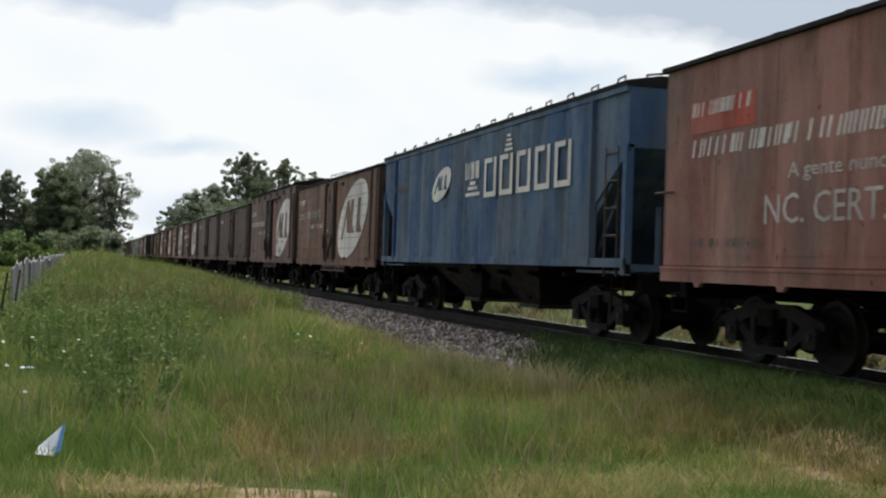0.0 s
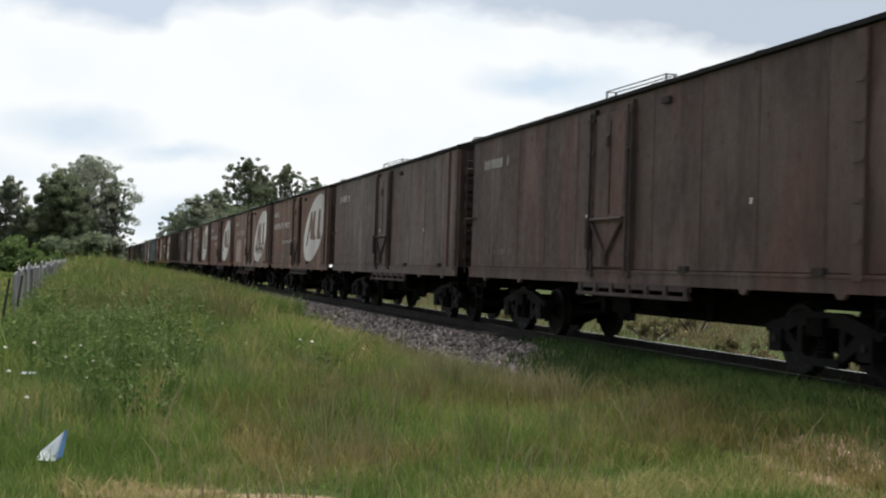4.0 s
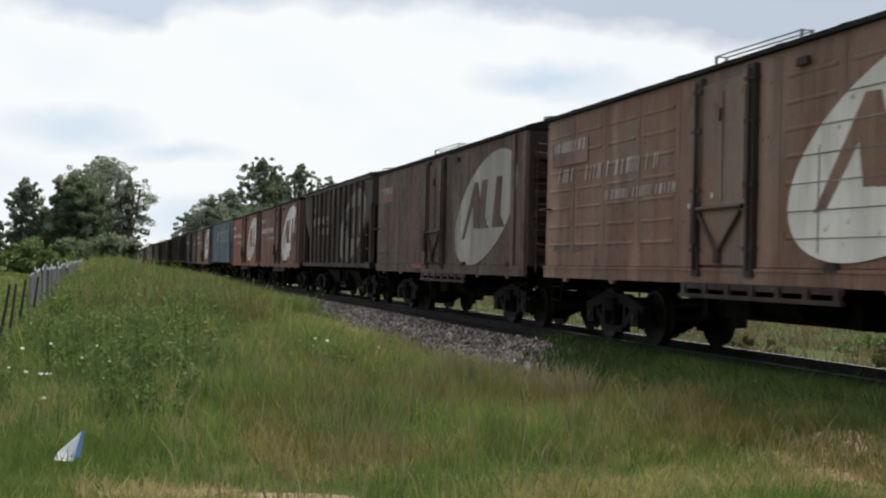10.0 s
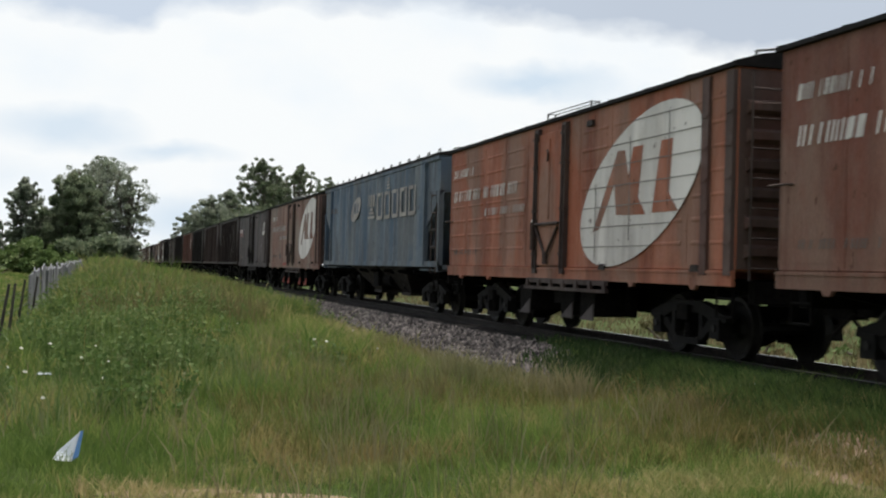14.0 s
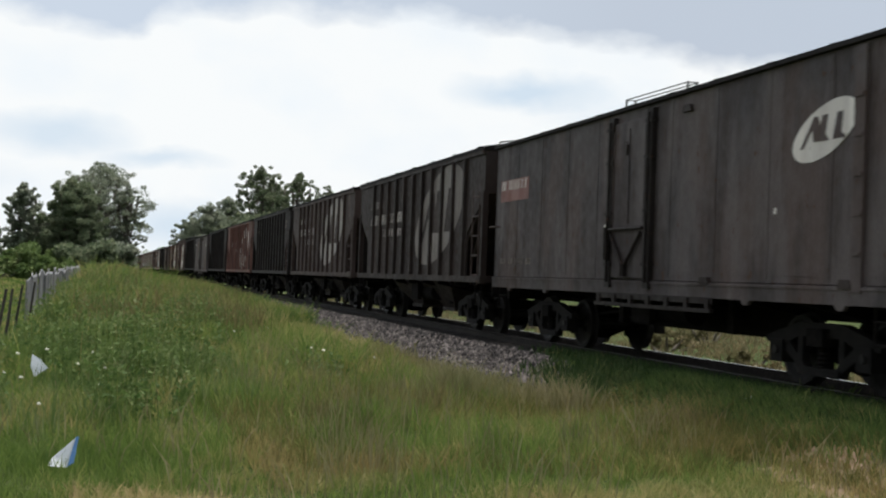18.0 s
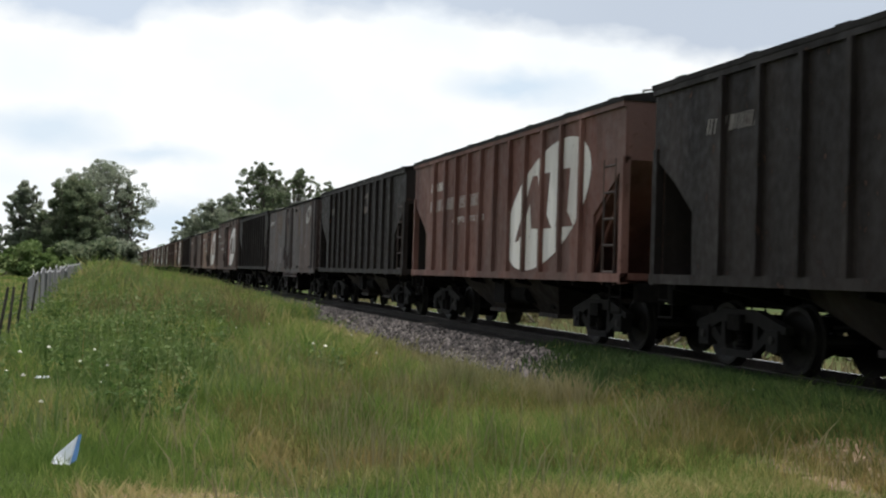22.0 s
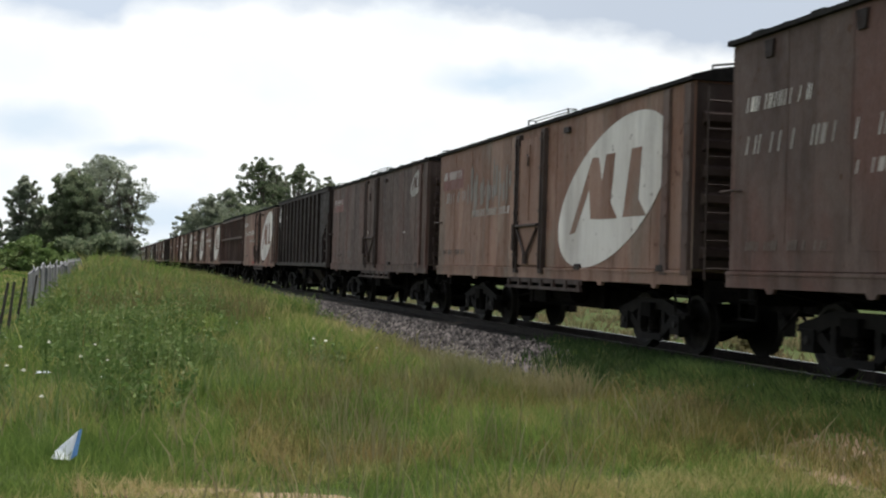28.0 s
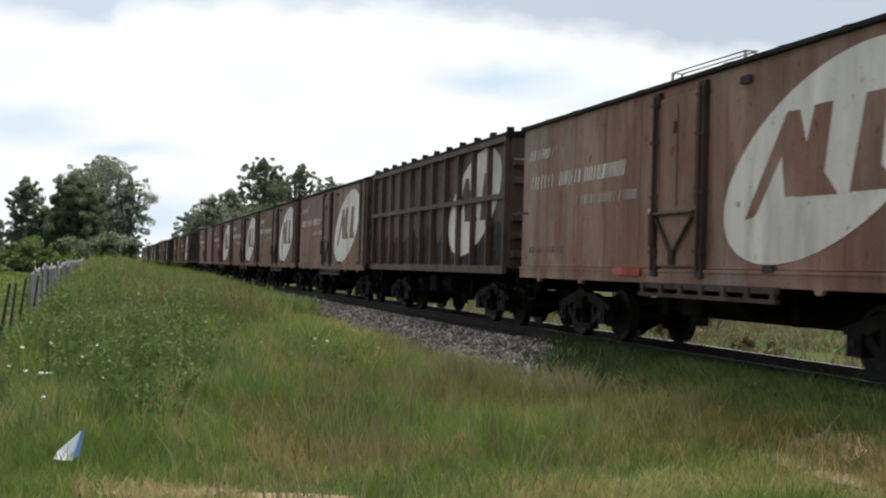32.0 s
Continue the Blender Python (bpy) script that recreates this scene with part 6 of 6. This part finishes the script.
        add_emblem(w, u, z, rx, rz, DIM_WHITE, paint, face)
    elif emblem == "front":
        add_emblem(w, 0.463 * length, 3.15, 0.52, 0.31, WHITE, paint, face)
    u = half - 1.5
    if smooth:
        add_emblem(w, 1.95, 2.77, 0.71, 0.36, white, paint, face - 0.02)
        add_bars(w, "trade_mark", "white painted lettering", 0.20, 2.93, 0.95, 0.36, (3,), white, 4, face - 0.02, 0.0, 0.0)
        for k, (wide, z) in enumerate(((0.36, 2.68), (0.62, 2.58), (0.90, 2.46))):
            add_plate(w, "trade_figure", "white painted stepped figure", -0.28 + wide / 2, z, wide, 0.07, white, face - 0.02)
        for k in range(5):
            part("trade_figure", shape("trade_frame", trade_frame_mesh), white, w, "white painted upright frame", pose(face - 0.02, -1.0 - 0.92 * k, 2.73))
        for k in range(4):
            add_plate(w, "trade_tower", "white painted stepped figure", -2.38 + 0.21 - 0.04 * k, 3.18 + 0.085 * k, 0.42 - 0.08 * k, 0.045, white, face - 0.02)
        add_bars(w, "number_lettering", "white painted number", u + 0.3, 2.85, 1.3, 0.16, NUMBER, FADED_WHITE, seed, face - 0.02)
    elif text:
        add_bars(w, "number_lettering", "white painted number", u, 3.02, 1.5, 0.20, NUMBER, white, seed, face)
        add_bars(w, "lettering", "white painted lettering", u, 2.60, 3.9, 0.27, NAME, LETTER_WHITE, seed + 5, face)
        if motto:
            add_words(w, "motto", "white painted words", "A gente nunca para", u - 1.9, 2.22, 2.3, 0.24, LETTER_WHITE, face)
        else:
            add_bars(w, "small_lettering", "faded lettering", u - 1.6, 2.22, 2.3, 0.20, MOTTO, LETTER_WHITE, seed + 6, face)
    else:
        add_bars(w, "number_lettering", "white painted number", u, 3.0, 1.3, 0.20, (2, 6), white, seed, face)
    add_running_gear(w, length, 1.75)
    return w


def gondola(colour, length, seed=1):
    half = length / 2
    w = new("ribbed_wagon")
    paint = paint_of(colour, w, seed)
    tagged(w, "brown ribbed box wagon with a belt rail and a stained foot", "wagon", "wagons of the freight train")

    def body(bm):
        block(bm, -HALF + 0.1, HALF - 0.1, -half, half, 1.12, 3.62)
    part("body", shape(("ribbed_body", length), body), paint, w)

    def cover(bm):
        prism(bm, [(-HALF, 3.58), (-HALF, 3.68), (0, 3.80), (HALF, 3.68), (HALF, 3.58)], -half - 0.03, half + 0.03, "y")
    part("roof", shape(("ribbed_roof", length), cover), ROOFING, w)
    for name, z0, z1 in (("belt_rail", 2.42, 2.52), ("side_sill", 0.98, 1.13), ("top_rail", 3.50, 3.60)):
        part(name, shape((name, length), lambda b: chord_mesh(b, half, z0, z1, HALF + 0.02)), paint, w)
    for i in range(12):
        y = -half + 0.08 + (2 * half - 0.16) * i / 11
        for s in (-1, 1):
            part("side_rib", shape("ribbed_post", lambda b: rib_mesh(b, 1.13, 3.50)), paint, w, at=pose(s * (HALF - 0.1), y, 0, 0, 0, 0 if s < 0 else 180) @ Matrix.Diagonal((1.45, 1, 1, 1)))
            part("roof_peg", shape("roof_peg", lambda b: block(b, -0.06, 0.06, -0.06, 0.06, 3.62, 3.78)), ROOFING, w, at=pose(s * (HALF - 0.1), y, 0))
    for s in (-1, 1):
        for z in (1.35, 1.7, 2.05, 2.75, 3.1):
            part("end_rib", shape("end_rib", end_rib_mesh), paint, w, at=pose(0, s * half, z, 0, 0, 0 if s < 0 else 180))
    add_emblem(w, -3.6, 2.42, 1.85, 1.09, WHITE, paint, -HALF + 0.098)

    def stain(bm):
        rng = random.Random(5)
        pts = [(half - 0.05, 1.14), (-half + 0.05, 1.14)]
        k = 60
        for i in range(k + 1):
            pts.append((-half + 0.05 + (2 * half - 0.1) * i / k, 1.62 + 0.42 * rng.random()))
        prism(bm, pts, -0.003, 0.0, "x")
    part("stain", shape("stain", stain), PAINT["sooty"], w, "black stain along the foot of the side", pose(-HALF + 0.098, 0, 0))
    add_running_gear(w, length)
    return w


# far end of each wagon when the train has come 0 m, its length, and what it is
CONSIST = [
    (-177.79, 13.4, "box", dict(colour="maroon", emblem="big", tall=0.12, red="bright", motto=2.17)),
    (-161.82, 14.74, "hop", dict(colour="blue", style="smooth", top=3.70, faded=False)),
    (-148.43, 12.62, "box", dict(colour="brown", emblem="big", style="pressed", trim="dark", mark=(-3.24, 2.27))),
    (-135.05, 12.38, "box", dict(colour="plum", emblem="big", hatches=True, red=False, tall=0.30, dark_door=True, trim="soot_brown", mark=(-3.45, 2.29), sign=True)),
    (-120.59, 13.46, "box", dict(colour="umber", emblem="none", red=False, text=False, trim="dark")),
    (-106.39, 13.2, "box", dict(colour="taupe", emblem="none", red=False, text=False)),
    (-92.94, 12.45, "box", dict(colour="brown", emblem="big", red=False, mark=(-3.54, 2.33), motto=1.96)),
    (-78.57, 13.37, "box", dict(colour="pale", emblem="big", red=False, chutes=True, mark=(-3.76, 2.29), end="umber")),
    (-65.22, 12.35, "box", dict(colour="redbrown", emblem="big", hatches=True, mark=(-3.27, 2.30), end="umber")),
    (-51.73, 12.49, "box", dict(colour="tan", emblem="big", style="pressed", mark=(-3.52, 2.32))),
    (-38.24, 12.49, "box", dict(colour="umber", emblem="big", faded=True, text=False, mark=(-3.64, 2.24), sign=True)),
    (-25.11, 12.13, "hop", dict(colour="dark", emblem="big", mark=(-3.2, 2.27))),
    (-11.57, 12.54, "box", dict(colour="redbrown", emblem="big", red=False, mark=(-3.18, 2.31), end="umber")),
    (1.98, 12.55, "box", dict(colour="orange", emblem="big", style="pressed", red=False, trim="dark", mark=(-3.45, 2.28), end="umber", outlets=(1.56, -0.51, -1.38))),
    (17.9, 14.92, "hop", dict(colour="steel_blue", style="smooth", top=3.66, faded="slightly")),
    (32.4, 13.5, "box", dict(colour="pale", emblem="big", red=False, mark=(-3.98, 2.42), sign=True, outlets=(3.05, 1.55, -1.43, -2.9))),
    (45.91, 12.5, "box", dict(colour="iron", emblem="small", text=False, trim="sooty", mark=(-4.85, 2.76), number_z=2.84)),
    (59.0, 12.2, "hop", dict(colour="soot_brown", emblem="big", mark=(-2.63, 2.47))),
    (72.4, 12.4, "hop", dict(colour="dark", emblem="big", faded="slightly", mark=(-2.45, 2.46))),
    (85.84, 12.44, "hop", dict(colour="sooty", emblem="small", text=False, mark=(-5.13, 3.10, 0.30, 0.18))),
    (99.37, 12.53, "hop", dict(colour="rust", emblem="big", faded=False, mark=(-2.93, 2.26), motto=True)),
    (112.82, 12.45, "hop", dict(colour="sooty", emblem="small", text=False, mark=(-1.40, 3.04, 0.58, 0.31))),
    (126.56, 12.74, "box", dict(colour="grey", emblem="small", red=False, text=False, trim="iron", faded=True, mark=(-4.70, 3.10), outlets=(1.48, -1.43))),
    (139.85, 12.29, "hop", dict(colour="sooty", emblem="none", text=False)),
    (153.14, 12.29, "box", dict(colour="umber", emblem="big", hatches=True, red=False, tall=0.30, mark=(-3.32, 2.25))),
    (166.44, 12.3, "box", dict(colour="tan", emblem="big", mark=(-3.45, 2.26))),
    (179.91, 12.47, "box", dict(colour="umber", emblem="small", hatches=True, text=False, faded=True, mark=(-5.04, 3.12))),
    (193.1, 12.19, "hop", dict(colour="soot_brown", emblem="front", text=False, ribs=(4.99, 0.917, 11))),
    (206.61, 12.51, "box", dict(colour="pale", emblem="big", red=False, mark=(-3.28, 2.32), sign=True, end="umber")),
    (219.59, 11.98, "gon", dict(colour="umber")),
    (233.04, 12.45, "box", dict(colour="tan", emblem="big")),
    (246.25, 12.21, "box", dict(colour="brown", emblem="big")),
]
_tail = (("box", dict(colour="brown", emblem="big")), ("box", dict(colour="pale", emblem="none", red=False)), ("box", dict(colour="dark", emblem="big")),
         ("box", dict(colour="redbrown", emblem="big")), ("hop", dict(colour="dark", emblem="none", text=False)))
for k in range(16):
    kind, how = _tail[(k * 3 + k // 4) % 5]
    CONSIST.append((246.25 + 13.42 * (k + 1), 12.42, kind, dict(how, seed=40 + k)))


def build_train():
    made = []
    for k, (far_end, length, kind, how) in enumerate(CONSIST):
        length = round(length, 2)
        how = dict(dict(seed=k + 1), **how)
        if kind == "box":
            w = boxcar(how.pop("colour"), length, **how)
        elif kind == "hop":
            w = hopper(how.pop("colour"), length, **how)
        else:
            w = gondola(how.pop("colour"), length, **how)
        made.append((w, far_end - length / 2))
    return made


TRAIN = build_train()


def repaint():
    """Streaks, scrawls and chipped paint that set single wagons apart."""
    cars = [w for w, _ in TRAIN]
    add_words(cars[0], "scrawl", "hand-painted white words", "NC. CERT.", 4.20, 1.78, 2.2, 0.33, LETTER_WHITE, SIDE_FACE[cars[0].name] - 0.001)
    rng = random.Random(8)
    for k in range(30):
        wide = rng.uniform(0.04, 0.17)
        add_blotch(cars[3], "paint_chip", "chipped paint", rng.uniform(-1.75, -4.0), rng.uniform(1.30, 1.78), wide, wide * rng.uniform(0.5, 1.4), PAINT["dark"], 80 + k, 0.005, 0.6)
    add_blotch(cars[7], "paint_patch", "pale overpainted block", 5.42, 1.66, 2.15, 1.30, PALE_PATCH, 61, 0.003, 0.06)
    for k, (u, z, wide, high) in enumerate(((5.5, 2.20, 0.5, 0.05), (4.9, 2.24, 0.7, 0.05), (4.0, 2.28, 0.7, 0.06), (3.30, 1.95, 0.07, 0.6), (4.6, 2.1, 0.05, 0.3), (3.55, 1.55, 0.06, 0.5))):
        add_blotch(cars[7], "scrawl_mark", "dark sprayed edge", u, z, wide, high, PAINT["dark"], 300 + k, 0.006, 0.4)
    for k in range(16):
        add_blotch(cars[7], "scrawl_mark", "greyish sprayed scrawl", -2.1 - 0.16 * k, 1.73 + 0.10 * math.sin(k * 1.7), 0.24, 0.34, PAINT["taupe"], 100 + k, 0.005 + 0.0004 * (k % 3), 0.55)
    for k, (u, wide) in enumerate(((2.15, 0.34), (1.78, 0.22), (1.52, 0.62))):
        add_blotch(cars[8], "paint_patch", "grey streak of other paint", u, 2.36, wide, 2.36, GREY_PATCH, 92 + k, 0.003, ragged=0.03)
    for k in range(44):
        a = rng.uniform(-2.2, 0.45) if k % 3 else rng.uniform(-1.2, 0.2)
        r = rng.uniform(0.86, 1.0) if k % 3 else rng.uniform(0.62, 0.9)
        p, q = 2.05 * r * math.cos(a), 1.13 * r * (0.48 * math.cos(a) + 0.877 * math.sin(a))
        wide = rng.uniform(0.08, 0.34)
        add_blotch(cars[12], "paint_chip", "chipped paint", -3.18 - p + wide / 2, 2.31 + q, wide, wide * rng.uniform(0.5, 1.3), PAINT["redbrown"], 120 + k, 0.0085, 0.6)
    for k in range(20):
        high = rng.uniform(0.25, 0.95)
        add_blotch(cars[25], "paint_patch", "grey sprayed stroke", 3.95 - 0.21 * k + rng.uniform(-0.05, 0.05), 2.62 + rng.uniform(-0.2, 0.2), rng.uniform(0.09, 0.26), high, GREY_PATCH, 130 + k, 0.004 + 0.0003 * (k % 3), 0.30)
    for k, (u, z, wide, high, paint) in enumerate(((3.60, 3.06, 0.42, 0.55, STAIN), (3.17, 2.98, 0.30, 0.78, STAIN), (2.86, 2.92, 0.34, 0.92, STAIN), (2.50, 3.02, 0.25, 0.60, STAIN), (5.55, 3.05, 0.45, 0.40, STAIN),
                                                   (5.75, 1.55, 0.62, 0.30, SMEAR), (4.95, 1.57, 0.40, 0.34, SMEAR), (4.15, 1.60, 0.36, 0.42, SMEAR), (3.30, 1.62, 1.05, 0.72, SMEAR),
                                                   (-1.62, 2.72, 0.55, 0.95, SMEAR), (-2.35, 2.86, 0.38, 1.05, STAIN), (-3.0, 2.62, 0.46, 1.30, SMEAR))):
        add_blotch(cars[22], "paint_patch", "patch of slightly different grey paint", u, z, wide, high, paint, 410 + k, 0.0, 0.09)
    for i in (3, 24):
        for s in (-1, 1):
            part("door_rail", shape("door_rail", lambda b: block(b, -0.11, 0.0, -2.7, 0.9, 3.42, 3.50)), PAINT["umber"], cars[i], at=pose(s * (HALF - 0.02), 0, 0.1, 0, 0, 0 if s < 0 else 180))
            part("slid_panel", shape("slid_panel", lambda b: block(b, -0.015, 0.0, -1.95, -0.86, 1.2, 3.42)), PAINT["maroon"], cars[i], at=pose(s * (HALF - 0.02), 0, 0.0, 0, 0, 0 if s < 0 else 180))


repaint()


def motions():
    # the wagons roll past, slowing very slightly
    for w, y in TRAIN:
        walk(w, [(t, pose(TRACK_X, y - run(t), LIFT)) for t in (0, 4, 8, 12, 16, 20, 24, 28, 32)])
    # one turn of path for the front and the rear wheelsets; all others share it
    first = {}
    for w, s in WHEELSETS:
        if s not in first:
            walk(w, [(k / FPS, pose(0, s * 0.85, WHEEL_R) @ Matrix.Rotation((run(k / FPS) - run(0)) / WHEEL_R, 4, "X")) for k in range(32 * FPS + 1)])
            first[s] = w
        else:
            w.rotation_mode = "QUATERNION"
            keys = w.animation_data_create()
            keys.action = first[s].animation_data.action
            keys.action_slot = first[s].animation_data.action_slot
    # the clouds drift slowly to the left
    walk(SKY, [(0, pose(0, 0, 0, 0, 0, -1.7)), (32, pose(0, 0, 0, 0, 0, 1.7))])
    # a loose plastic sheet lies flat, is lifted by the wind of the train for two seconds and falls again
    x, y = -0.66, 15.6
    z = float(ground_z(x, y)) + 0.13
    turns = ((0, -2, 0), (17.7, -2, 0), (17.9, 40, -12), (18.0, 62, -30), (18.2, 88, 8), (18.4, 66, 14), (18.6, 30, 4), (18.9, 22, 0), (19.2, 26, 0), (19.4, 82, -6), (19.6, 52, -28), (19.8, 24, -16), (20.0, -1, 0), (32, -2, 0))
    walk(LOOSE_BAG, [(t, pose(x, y, z + 0.10 * min(1, max(0, up) / 25), up, tip, 12)) for t, up, tip in turns])


motions()
